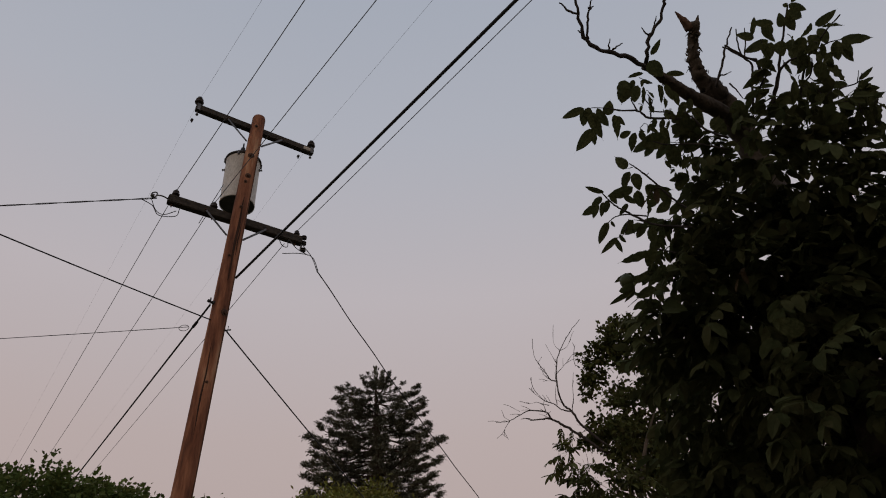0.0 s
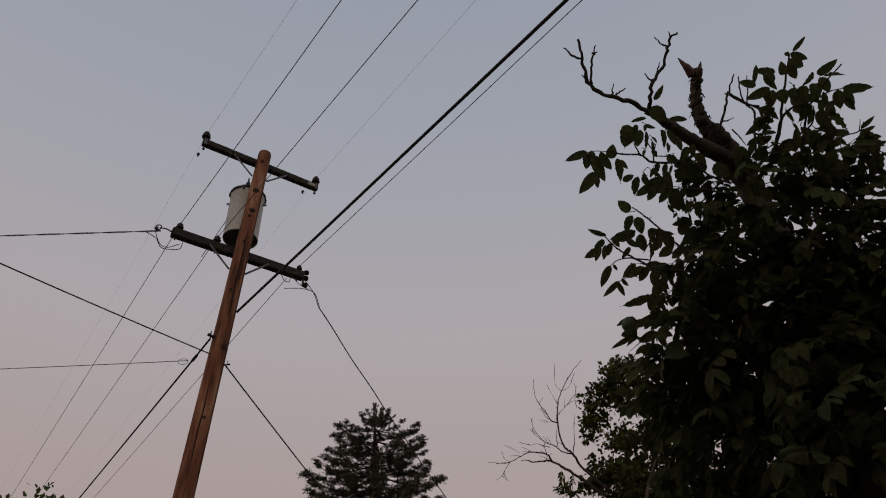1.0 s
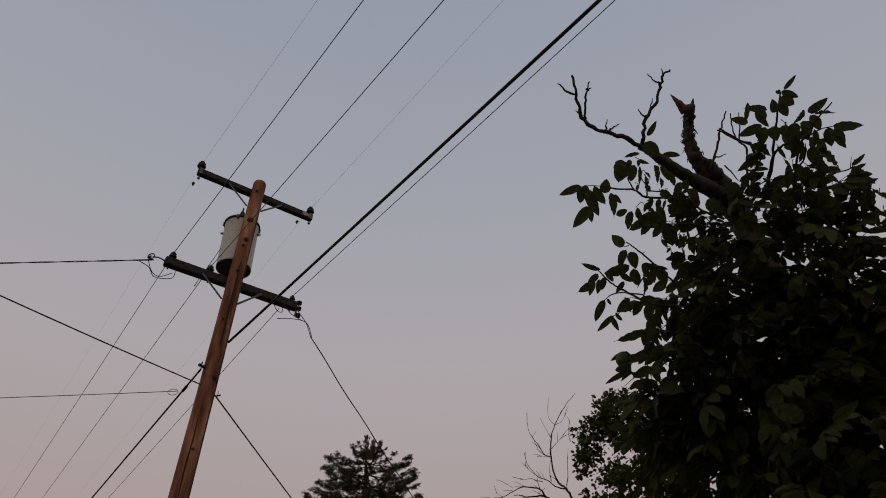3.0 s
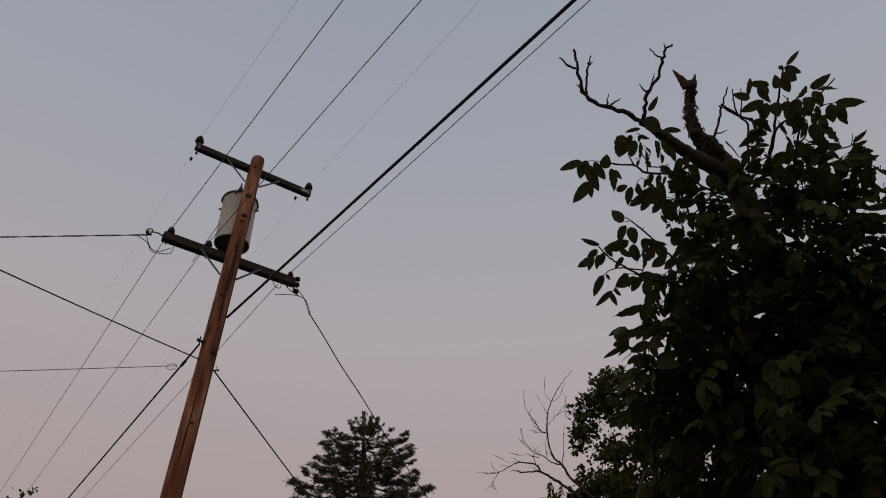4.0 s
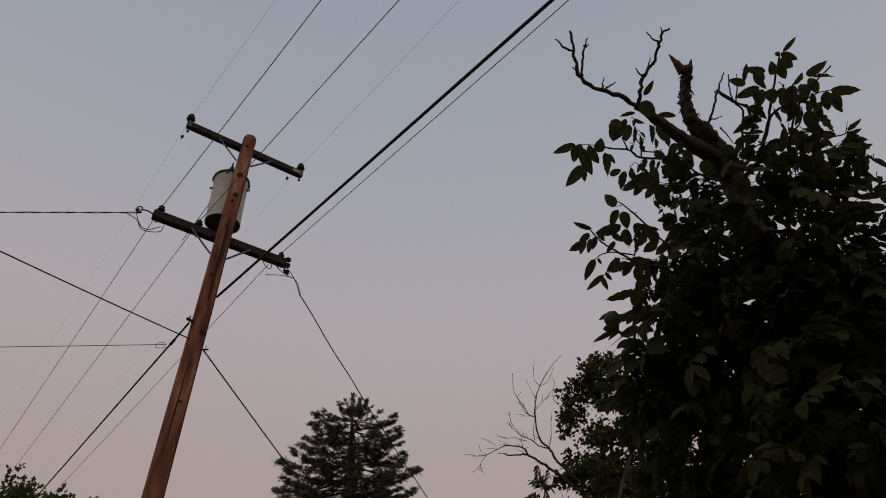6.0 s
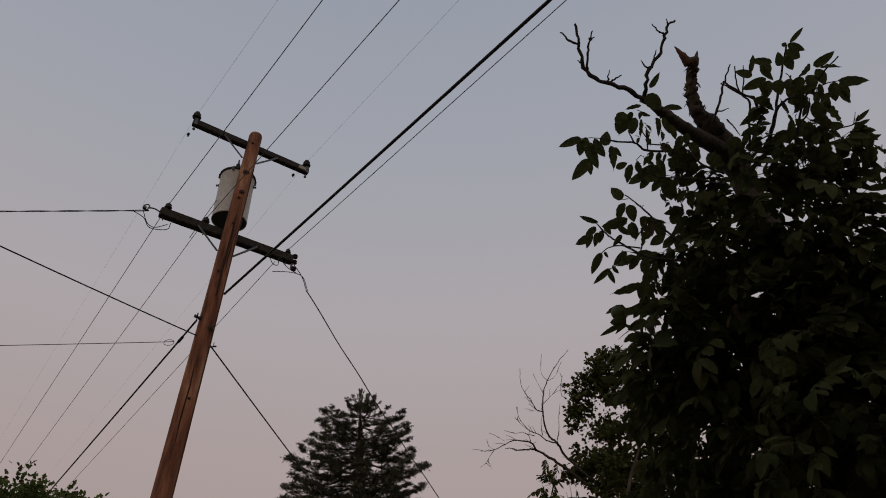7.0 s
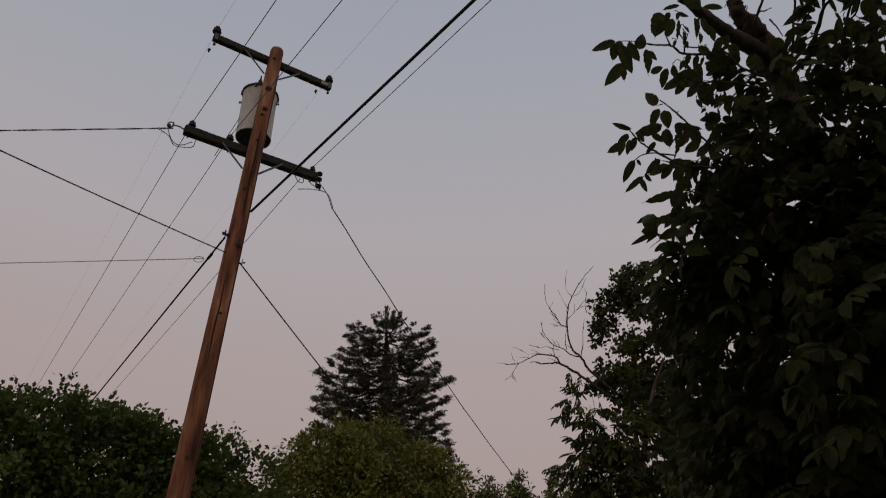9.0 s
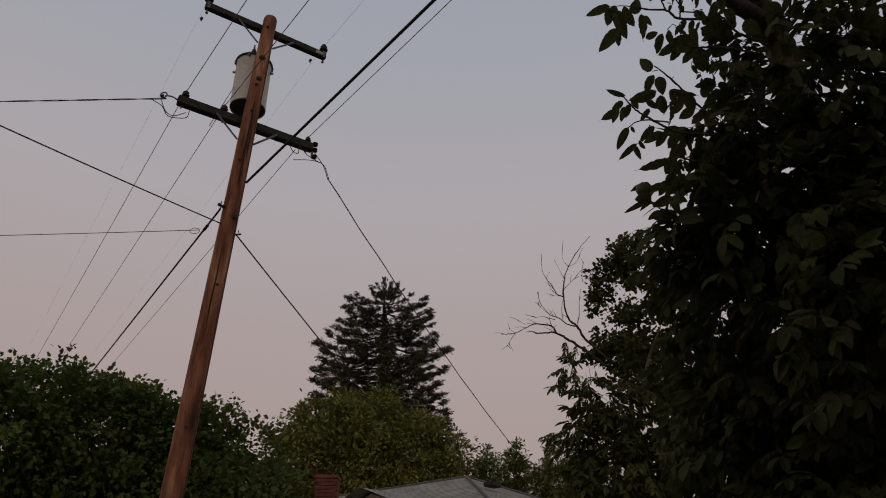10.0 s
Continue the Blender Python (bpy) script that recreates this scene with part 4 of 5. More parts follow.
# ------------------------------------------------------------------ young tree with long drooping pinnate leaves
feather = thing("young_walnut", "slender tree with long drooping feathery leaves", "tree", (2.5, 9.5, 0))
branching(31, (2.5, 9.5, 0), 4.4, 0.09, 0.7, 6, feather)
FEATHER = [compound(100 + k, 6, 0.36, 0.135, 0.34, 0.7) for k in range(5)]
tagged(put("crown", *fill(FEATHER, [(1.41, 9.05, 4.69, 0.06, 0.15, 0.04), (1.45, 9.05, 4.52, 0.10, 0.15, 0.07), (1.32, 9.05, 4.51, 0.07, 0.15, 0.06),
    (1.58, 9.05, 4.36, 0.12, 0.15, 0.10), (1.71, 9.05, 4.23, 0.10, 0.15, 0.10), (1.61, 9.05, 4.05, 0.12, 0.15, 0.10),
    (1.57, 9.05, 3.83, 0.12, 0.15, 0.12), (1.31, 9.05, 3.68, 0.12, 0.15, 0.07), (1.42, 9.05, 3.53, 0.14, 0.15, 0.10),
    (1.86, 9.05, 4.01, 0.29, 0.29, 0.44), (2.20, 9.05, 3.88, 0.37, 0.37, 0.37), (1.81, 9.05, 3.46, 0.40, 0.40, 0.51),
    (2.27, 9.05, 3.59, 0.59, 0.59, 0.66), (1.87, 9.05, 3.06, 0.50, 0.50, 0.43)], 430, 32, 0.1, 0.8), M_OAK, feather), kind="stuff")
FROND = [leaf_mesh("frond", vf, M_OAK) for vf in FEATHER]


def frond(k, base, tip):
    """One long feathery leaf from its stalk to its tip."""
    x = Vector(tip) - Vector(base)
    y = Vector((0.2, -0.3, 1)).cross(x).normalized()
    m = Matrix((x.normalized(), y, x.normalized().cross(y))).transposed().to_4x4() @ Matrix.Scale(x.length / 0.44, 4)
    m.translation = Vector(base) - feather.location
    ob = new("frond", FROND[k % 5])
    ob.parent = feather
    ob.matrix_local = m


frond(0, (1.428, 9.000, 4.521), (1.121, 8.900, 4.467))
frond(1, (1.412, 9.000, 4.491), (1.150, 8.950, 4.293))
frond(2, (1.396, 9.000, 4.469), (1.237, 9.000, 4.242))
frond(3, (1.453, 9.000, 4.656), (1.317, 9.050, 4.681))
frond(4, (1.477, 9.000, 4.769), (1.502, 8.900, 4.547))
frond(5, (1.505, 9.000, 4.580), (1.380, 8.950, 4.357))
frond(6, (1.510, 9.000, 4.468), (1.432, 9.000, 4.212))
frond(7, (1.575, 9.000, 4.394), (1.504, 9.050, 4.140))
frond(8, (1.613, 9.000, 4.431), (1.693, 8.900, 4.167))
frond(9, (1.674, 9.000, 4.320), (1.608, 8.950, 4.068))
frond(10, (1.623, 9.000, 4.139), (1.452, 9.000, 3.941))
frond(11, (1.648, 9.000, 4.032), (1.497, 9.050, 3.814))
frond(12, (1.392, 9.000, 3.719), (1.063, 8.900, 3.676))
frond(13, (1.412, 9.000, 3.705), (1.125, 8.950, 3.505))
frond(14, (1.373, 9.000, 3.651), (1.222, 9.000, 3.448))
frond(15, (1.479, 9.000, 3.684), (1.331, 9.050, 3.459))
frond(16, (1.467, 9.000, 3.788), (1.231, 8.900, 3.750))
frond(17, (1.566, 9.000, 3.892), (1.384, 8.950, 3.693))
frond(18, (1.727, 9.000, 4.504), (1.839, 9.000, 4.341))
frond(19, (1.770, 9.000, 4.211), (1.654, 9.050, 4.010))
frond(20, (1.400, 9.000, 4.901), (1.397, 8.900, 4.659))
frond(21, (1.527, 9.000, 4.846), (1.545, 8.950, 4.638))


# ------------------------------------------------------------------ walnut tree beside the camera
walnut = thing("walnut_tree", "dark leafy walnut tree with a broken dead limb on top", "tree", (1.75, 2.75, 0))
limb("trunk", ((1.75, 2.75, -0.05), (1.72, 2.70, 0.8), (1.60, 2.58, 1.8), (1.42, 2.40, 2.8), (1.289, 2.288, 3.535), (1.187, 2.177, 3.672)), (0.17, 0.135, 0.115, 0.085, 0.052, 0.046), M_BARK, walnut, "rough grey-brown trunk", sides=14, rough=0.10)
limb("broken_limb", ((1.198, 2.187, 3.659), (1.135, 2.128, 3.732), (1.078, 2.088, 3.782), (1.044, 2.036, 3.846), (1.045, 1.984, 3.909), (1.051, 1.948, 3.954)), (0.052, 0.044, 0.030, 0.023, 0.021, 0.020), M_BARK, walnut, "thick dead limb snapped off at the top", 8, 14, 0.17, 5, 0.003)
limb("splinter", ((1.032, 1.962, 3.936), (1.004, 1.938, 3.965), (0.972, 1.916, 3.993)), (0.020, 0.014, 0.002), M_HEART, walnut, "reddish torn splinter", 4, 6, 0.15)
limb("splinter", ((1.055, 1.962, 3.936), (1.060, 1.945, 3.957), (1.065, 1.927, 3.979)), (0.016, 0.010, 0.002), M_BARK, walnut, "torn splinter", 4, 6, 0.15)
lean_limb = limb("limb", ((1.144, 2.140, 3.638), (0.991, 2.056, 3.664), (0.887, 1.982, 3.676), (0.807, 1.918, 3.676)), (0.032, 0.026, 0.021, 0.011), M_BARK, walnut, "leaning side limb", 6, 10, 0.15, 6)


def dead_twig(r0, *pts):
    """A bare knobbly twig on the dead limbs."""
    limb("dead_twig", pts, (r0 * 0.92, r0 * 0.7, r0 * 0.42), M_TWIG, walnut, per=4, sides=7, rough=0.28, seed=round(r0 * 1e5), jag=r0 * 0.38)


dead_twig(0.0105, (0.817, 1.923, 3.669), (0.739, 1.864, 3.663), (0.653, 1.816, 3.644), (0.584, 1.797, 3.667), (0.539, 1.762, 3.710), (0.528, 1.720, 3.762), (0.510, 1.676, 3.816))
dead_twig(0.0055, (0.527, 1.725, 3.756), (0.494, 1.713, 3.771), (0.457, 1.696, 3.793))
dead_twig(0.0055, (0.560, 1.780, 3.689), (0.556, 1.743, 3.734), (0.565, 1.716, 3.767), (0.576, 1.691, 3.797))
dead_twig(0.004, (0.561, 1.709, 3.775), (0.582, 1.706, 3.779))
dead_twig(0.004, (0.543, 1.766, 3.705), (0.522, 1.758, 3.715))
dead_twig(0.004, (0.630, 1.807, 3.655), (0.639, 1.780, 3.688))
dead_twig(0.004, (0.647, 1.806, 3.657), (0.660, 1.799, 3.664), (0.683, 1.791, 3.674))
dead_twig(0.0085, (0.802, 1.918, 3.676), (0.785, 1.844, 3.687), (0.805, 1.804, 3.737), (0.838, 1.770, 3.777), (0.854, 1.730, 3.827), (0.865, 1.709, 3.851), (0.889, 1.697, 3.866))
dead_twig(0.004, (0.850, 1.728, 3.828), (0.828, 1.723, 3.835), (0.805, 1.705, 3.857))
dead_twig(0.0035, (0.865, 1.709, 3.851), (0.857, 1.693, 3.871))
dead_twig(0.0045, (0.805, 1.804, 3.737), (0.788, 1.806, 3.734), (0.767, 1.790, 3.754))
dead_twig(0.0035, (0.809, 1.800, 3.742), (0.818, 1.779, 3.766), (0.823, 1.765, 3.784))
dead_twig(0.006, (1.097, 2.040, 3.683), (1.126, 1.976, 3.761), (1.141, 1.933, 3.813), (1.160, 1.895, 3.860))
dead_twig(0.0035, (1.107, 2.011, 3.718), (1.130, 2.010, 3.719), (1.157, 2.003, 3.727))
dead_twig(0.007, (1.240, 1.970, 3.609), (1.220, 1.918, 3.673), (1.155, 1.898, 3.698), (1.084, 1.875, 3.726))

WALNUT = [compound(k, 3 + k % 2, 0.15 + 0.012 * k, 0.090, 0.47) for k in range(8)]


def blade(k):
    """One leaflet of length and width 1: blunt oval with a short point, folded at the midrib, curled and wavy at its rim."""
    rng = random.Random(300 + k)
    fold, curl, wave, n = rng.uniform(0.10, 0.34), rng.uniform(-0.12, 0.34), rng.uniform(0.015, 0.05), 12
    sway, fat = rng.uniform(-0.22, 0.22), rng.uniform(0.72, 0.98)
    v, f = [], []
    for i in range(n + 1):
        t = i / n
        w = 0.5 * math.sin(math.pi * min(1, t / 0.90) ** fat) ** 0.66 + 0.035 * (1 - t) if 0 < t < 0.9 else 0.02 * (1.05 - t)
        bend, z = sway * t * t - 0.3 * sway * t, -curl * t * t
        v += [(t, bend + w, z + fold * w + wave * math.sin(i * 2.3 + k)), (t, bend, z), (t, bend - w, z + fold * w + wave * math.sin(i * 1.7 + k * 2))]
    for i in range(n):
        o = 3 * i
        f += [(o, o + 1, o + 4, o + 3), (o + 1, o + 2, o + 5, o + 4)]
    return v, f


BLADES = [leaf_mesh("leaf", blade(k), M_WALNUT) for k in range(10)]
rng = random.Random(77)


def leaves(*rows):
    """Leaflets from stalk to tip, with their width; the undersides look down into the yard."""
    for base, tip, width in rows:
        b, x = Vector(base), Vector(tip) - Vector(base)
        down = Vector((-0.25 + rng.gauss(0, 0.25), -0.65 + rng.gauss(0, 0.25), -0.70 + rng.gauss(0, 0.25)))
        y = down.cross(x).normalized()
        z = x.cross(y).normalized()
        m = Matrix((x, y * width * 0.9 * rng.choice((-1, 1)), z * x.length)).transposed().to_4x4()
        m.translation = b - walnut.location
        ob = new("leaf", BLADES[rng.randrange(10)])
        ob.parent = walnut
        ob.matrix_local = m


def hanging(centre, reach, n, size=0.066):
    """Leaflets that hang down loosely through an ellipsoid, each on a thin stalk."""
    stalks = []
    for _ in range(n):
        b = Vector(centre) + Vector([rng.uniform(-1, 1) * r for r in reach])
        d = Vector((rng.gauss(0, 0.5), rng.gauss(0, 0.4), -1)).normalized() * size * rng.uniform(0.7, 1.3)
        leaves((b, b + d, d.length * rng.uniform(0.26, 0.42)))
        stalks.append(tube(smooth_line((b + Vector((rng.uniform(-0.015, 0.015), rng.uniform(-0.01, 0.01), 0.016)), b + Vector((0, 0, 0.008)), b), 3), (0.0016, 0.001), 5))
    tagged(put("stalks", *joined(stalks), M_TWIG, walnut), kind="stuff")


def shoot(r, *points):
    limb("shoot", points, (r, r * 0.8, r * 0.5), M_TWIG, walnut, per=5, sides=6, rough=0.12, seed=len(points), jag=r * 0.15)


# sprays at the edge of the crown
shoot(0.0055, (0.937, 1.971, 3.432), (0.890, 1.969, 3.458), (0.786, 1.987, 3.486), (0.746, 1.976, 3.514), (0.687, 1.985, 3.527), (0.647, 1.987, 3.539))
shoot(0.0022, (0.693, 1.989, 3.532), (0.638, 1.991, 3.548), (0.592, 1.996, 3.559), (0.551, 2.005, 3.562))
shoot(0.0030, (0.749, 1.985, 3.519), (0.732, 1.968, 3.543), (0.723, 1.955, 3.559))
shoot(0.0030, (0.795, 1.999, 3.498), (0.795, 1.973, 3.525), (0.772, 1.952, 3.556), (0.767, 1.928, 3.582))
shoot(0.0025, (0.792, 1.965, 3.517), (0.800, 1.941, 3.537))
shoot(0.0040, (0.896, 1.981, 3.470), (0.848, 1.975, 3.498), (0.790, 1.984, 3.515))
leaves(((0.543, 1.952, 3.513), (0.455, 1.986, 3.499), 0.033),
       ((0.559, 2.025, 3.581), (0.562, 2.079, 3.535), 0.044),
       ((0.574, 2.015, 3.580), (0.585, 2.047, 3.515), 0.039),
       ((0.575, 1.993, 3.533), (0.614, 2.044, 3.435), 0.046),
       ((0.601, 1.985, 3.545), (0.639, 2.039, 3.484), 0.037),
       ((0.575, 1.999, 3.452), (0.506, 2.047, 3.387), 0.046),
       ((0.577, 2.023, 3.469), (0.591, 2.078, 3.434), 0.026),
       ((0.643, 2.015, 3.536), (0.648, 1.964, 3.565), 0.044),
       ((0.668, 2.013, 3.535), (0.677, 2.056, 3.449), 0.035),
       ((0.674, 2.002, 3.515), (0.701, 2.014, 3.472), 0.020),
       ((0.666, 2.005, 3.413), (0.713, 1.991, 3.431), 0.028))
leaves(((0.687, 1.875, 3.571), (0.674, 1.927, 3.497), 0.074),
       ((0.757, 1.938, 3.607), (0.737, 2.007, 3.576), 0.044),
       ((0.704, 1.900, 3.553), (0.670, 1.950, 3.546), 0.048),
       ((0.761, 1.871, 3.599), (0.704, 1.898, 3.607), 0.017),
       ((0.769, 1.812, 3.597), (0.823, 1.864, 3.564), 0.057),
       ((0.841, 1.871, 3.590), (0.919, 1.875, 3.589), 0.024),
       ((0.796, 1.843, 3.665), (0.827, 1.787, 3.686), 0.024),
       ((0.756, 1.893, 3.552), (0.752, 1.932, 3.488), 0.017),
       ((0.800, 1.863, 3.529), (0.807, 1.894, 3.459), 0.022),
       ((0.827, 1.869, 3.536), (0.856, 1.913, 3.488), 0.024),
       ((0.714, 1.854, 3.549), (0.703, 1.886, 3.530), 0.022))
leaves(((0.752, 1.873, 3.569), (0.785, 1.877, 3.543), 0.017),
       ((0.868, 1.919, 3.552), (0.893, 1.956, 3.503), 0.026),
       ((0.893, 1.901, 3.477), (0.874, 1.950, 3.434), 0.031),
       ((0.934, 1.942, 3.480), (0.965, 1.954, 3.416), 0.035),
       ((0.850, 1.984, 3.521), (0.870, 1.993, 3.481), 0.026),
       ((0.884, 1.965, 3.488), (0.938, 1.993, 3.458), 0.035),
       ((0.786, 1.938, 3.439), (0.783, 1.980, 3.412), 0.022),
       ((0.826, 1.963, 3.453), (0.815, 1.999, 3.424), 0.022))
shoot(0.0040, (1.026, 1.965, 3.297), (0.921, 1.980, 3.342), (0.829, 2.001, 3.364), (0.782, 2.003, 3.384))
shoot(0.0050, (1.026, 1.941, 3.329), (0.959, 1.941, 3.368), (0.914, 1.921, 3.413), (0.884, 1.912, 3.437))
leaves(((0.721, 1.984, 3.414), (0.705, 2.061, 3.377), 0.033),
       ((0.737, 1.980, 3.415), (0.758, 2.014, 3.383), 0.026),
       ((0.858, 2.036, 3.425), (0.749, 2.106, 3.460), 0.069),
       ((0.824, 1.999, 3.380), (0.805, 2.030, 3.345), 0.022),
       ((0.863, 1.967, 3.428), (0.969, 1.983, 3.393), 0.083),
       ((0.867, 1.935, 3.390), (0.843, 1.967, 3.379), 0.043),
       ((0.860, 2.038, 3.398), (0.887, 2.112, 3.339), 0.059),
       ((0.871, 2.029, 3.268), (0.908, 2.001, 3.318), 0.022),
       ((0.849, 2.080, 3.226), (0.900, 2.039, 3.236), 0.024),
       ((0.932, 1.995, 3.377), (0.905, 2.061, 3.353), 0.052),
       ((0.949, 1.967, 3.352), (0.972, 2.025, 3.309), 0.043))
leaves(((0.910, 2.035, 3.331), (0.879, 2.062, 3.305), 0.026),
       ((0.972, 1.911, 3.395), (1.019, 1.917, 3.333), 0.052),
       ((0.802, 1.947, 3.401), (0.828, 1.963, 3.348), 0.030),
       ((0.959, 1.942, 3.433), (0.941, 1.995, 3.418), 0.035))
shoot(0.0045, (0.851, 2.036, 3.019), (0.738, 2.058, 3.051), (0.675, 2.055, 3.087), (0.620, 2.046, 3.122), (0.592, 2.038, 3.145), (0.567, 2.024, 3.171))
shoot(0.0042, (0.857, 2.001, 3.052), (0.797, 1.989, 3.102), (0.735, 1.965, 3.164), (0.689, 1.948, 3.205), (0.656, 1.939, 3.230))
shoot(0.0020, (0.751, 2.007, 3.198), (0.727, 1.999, 3.219), (0.734, 1.990, 3.227))
shoot(0.0020, (0.675, 1.967, 3.236), (0.657, 1.973, 3.236))
shoot(0.0020, (0.570, 2.035, 3.180), (0.555, 2.028, 3.195), (0.540, 2.031, 3.197))
leaves(((0.646, 1.947, 3.214), (0.609, 1.926, 3.260), 0.041),
       ((0.672, 2.001, 3.244), (0.644, 2.047, 3.194), 0.033),
       ((0.675, 1.968, 3.209), (0.687, 1.987, 3.147), 0.041),
       ((0.727, 2.029, 3.201), (0.808, 1.993, 3.147), 0.030),
       ((0.576, 2.032, 3.182), (0.508, 2.044, 3.222), 0.020),
       ((0.662, 1.974, 3.154), (0.573, 2.028, 3.152), 0.045),
       ((0.578, 2.082, 3.201), (0.541, 2.117, 3.177), 0.028),
       ((0.555, 2.092, 3.166), (0.502, 2.106, 3.137), 0.033),
       ((0.550, 2.054, 3.152), (0.532, 2.081, 3.096), 0.024),
       ((0.581, 2.084, 3.178), (0.572, 2.114, 3.127), 0.024),
       ((0.588, 2.043, 3.156), (0.580, 2.091, 3.128), 0.024))
leaves(((0.697, 2.039, 3.190), (0.718, 2.098, 3.146), 0.041),
       ((0.652, 2.040, 3.134), (0.622, 2.073, 3.102), 0.020),
       ((0.676, 2.095, 3.102), (0.627, 2.137, 3.063), 0.028),
       ((0.644, 2.064, 3.074), (0.668, 2.084, 3.027), 0.020),
       ((0.722, 1.987, 3.113), (0.699, 1.960, 3.151), 0.024),
       ((0.729, 2.062, 3.171), (0.752, 2.127, 3.119), 0.033),
       ((0.763, 2.003, 3.163), (0.804, 2.028, 3.108), 0.041),
       ((0.781, 2.002, 3.101), (0.731, 2.021, 3.067), 0.037),
       ((0.635, 2.012, 3.144), (0.684, 2.029, 3.121), 0.024),
       ((0.604, 2.067, 3.195), (0.632, 2.078, 3.163), 0.024))
shoot(0.0030, (0.702, 2.021, 3.062), (0.630, 2.032, 3.080), (0.597, 2.044, 3.079), (0.575, 2.058, 3.067))
shoot(0.0020, (0.644, 2.038, 3.065), (0.626, 2.071, 3.027), (0.597, 2.085, 3.018))
shoot(0.0030, (0.787, 2.068, 2.938), (0.726, 2.076, 2.961), (0.700, 2.087, 2.959))
leaves(((0.585, 2.049, 3.068), (0.599, 2.066, 3.049), 0.012),
       ((0.569, 2.027, 3.048), (0.531, 2.091, 2.994), 0.030),
       ((0.594, 2.045, 2.995), (0.533, 2.088, 2.955), 0.022),
       ((0.597, 2.092, 3.023), (0.626, 2.124, 2.979), 0.020),
       ((0.601, 2.039, 3.004), (0.626, 2.063, 2.982), 0.016),
       ((0.703, 2.085, 2.960), (0.602, 2.131, 2.951), 0.040),
       ((0.704, 2.016, 2.930), (0.667, 2.064, 2.882), 0.040),
       ((0.637, 2.115, 2.860), (0.688, 2.097, 2.876), 0.028),
       ((0.642, 2.150, 2.846), (0.560, 2.212, 2.827), 0.020),
       ((0.735, 2.050, 2.994), (0.711, 2.103, 2.956), 0.040),
       ((0.708, 2.007, 3.010), (0.703, 2.048, 2.965), 0.032))
leaves(((0.754, 2.106, 2.917), (0.706, 2.178, 2.871), 0.044),
       ((0.706, 2.120, 2.837), (0.649, 2.169, 2.822), 0.036))
shoot(0.0045, (1.156, 1.951, 3.475), (1.150, 1.881, 3.549), (1.146, 1.841, 3.588), (1.122, 1.831, 3.612), (1.101, 1.806, 3.645), (1.090, 1.761, 3.689))
shoot(0.0028, (1.118, 1.824, 3.604), (1.118, 1.779, 3.644), (1.112, 1.746, 3.675))
shoot(0.0040, (1.059, 1.816, 3.668), (1.111, 1.828, 3.630), (1.160, 1.835, 3.596), (1.214, 1.836, 3.562))
shoot(0.0065, (1.199, 1.956, 3.451), (1.228, 1.883, 3.507), (1.232, 1.809, 3.573), (1.236, 1.749, 3.624), (1.242, 1.666, 3.689))
shoot(0.0065, (1.207, 1.918, 3.443), (1.220, 1.829, 3.523), (1.249, 1.788, 3.542), (1.292, 1.763, 3.537))
shoot(0.0045, (1.226, 1.894, 3.456), (1.285, 1.839, 3.471), (1.313, 1.801, 3.488), (1.312, 1.763, 3.523))
shoot(0.0040, (1.147, 1.907, 3.460), (1.163, 1.853, 3.504), (1.194, 1.806, 3.529))
shoot(0.0050, (1.291, 1.919, 3.416), (1.298, 1.839, 3.491), (1.309, 1.778, 3.540), (1.342, 1.714, 3.574), (1.387, 1.644, 3.601))
shoot(0.0030, (1.311, 1.775, 3.550), (1.362, 1.729, 3.556), (1.400, 1.707, 3.548))
shoot(0.0030, (1.070, 1.891, 3.550), (1.096, 1.905, 3.521), (1.116, 1.920, 3.496))
shoot(0.0035, (1.357, 1.873, 3.400), (1.399, 1.819, 3.423), (1.445, 1.787, 3.418), (1.454, 1.760, 3.436))
leaves(((1.247, 1.652, 3.684), (1.290, 1.605, 3.715), 0.018),
       ((1.215, 1.625, 3.640), (1.278, 1.634, 3.616), 0.029),
       ((1.232, 1.667, 3.660), (1.284, 1.681, 3.629), 0.045),
       ((1.224, 1.674, 3.635), (1.258, 1.705, 3.596), 0.036),
       ((1.241, 1.667, 3.685), (1.225, 1.668, 3.697), 0.018),
       ((1.226, 1.721, 3.641), (1.209, 1.672, 3.663), 0.034),
       ((1.177, 1.683, 3.614), (1.100, 1.696, 3.641), 0.029),
       ((1.139, 1.711, 3.689), (1.131, 1.759, 3.629), 0.020),
       ((1.174, 1.725, 3.664), (1.197, 1.766, 3.625), 0.043),
       ((1.117, 1.726, 3.594), (1.059, 1.726, 3.624), 0.031),
       ((1.167, 1.732, 3.589), (1.089, 1.763, 3.560), 0.038))
leaves(((1.173, 1.729, 3.574), (1.155, 1.781, 3.522), 0.040),
       ((1.198, 1.724, 3.571), (1.205, 1.753, 3.520), 0.045),
       ((1.263, 1.685, 3.540), (1.231, 1.738, 3.510), 0.043),
       ((1.227, 1.735, 3.575), (1.275, 1.744, 3.544), 0.040),
       ((1.303, 1.710, 3.581), (1.320, 1.742, 3.520), 0.047),
       ((1.319, 1.700, 3.629), (1.287, 1.732, 3.587), 0.025),
       ((1.306, 1.671, 3.582), (1.356, 1.604, 3.578), 0.034),
       ((1.326, 1.671, 3.570), (1.373, 1.633, 3.533), 0.016),
       ((1.335, 1.704, 3.604), (1.367, 1.730, 3.549), 0.040),
       ((1.309, 1.685, 3.509), (1.323, 1.727, 3.469), 0.022),
       ((1.351, 1.670, 3.501), (1.364, 1.721, 3.451), 0.040))
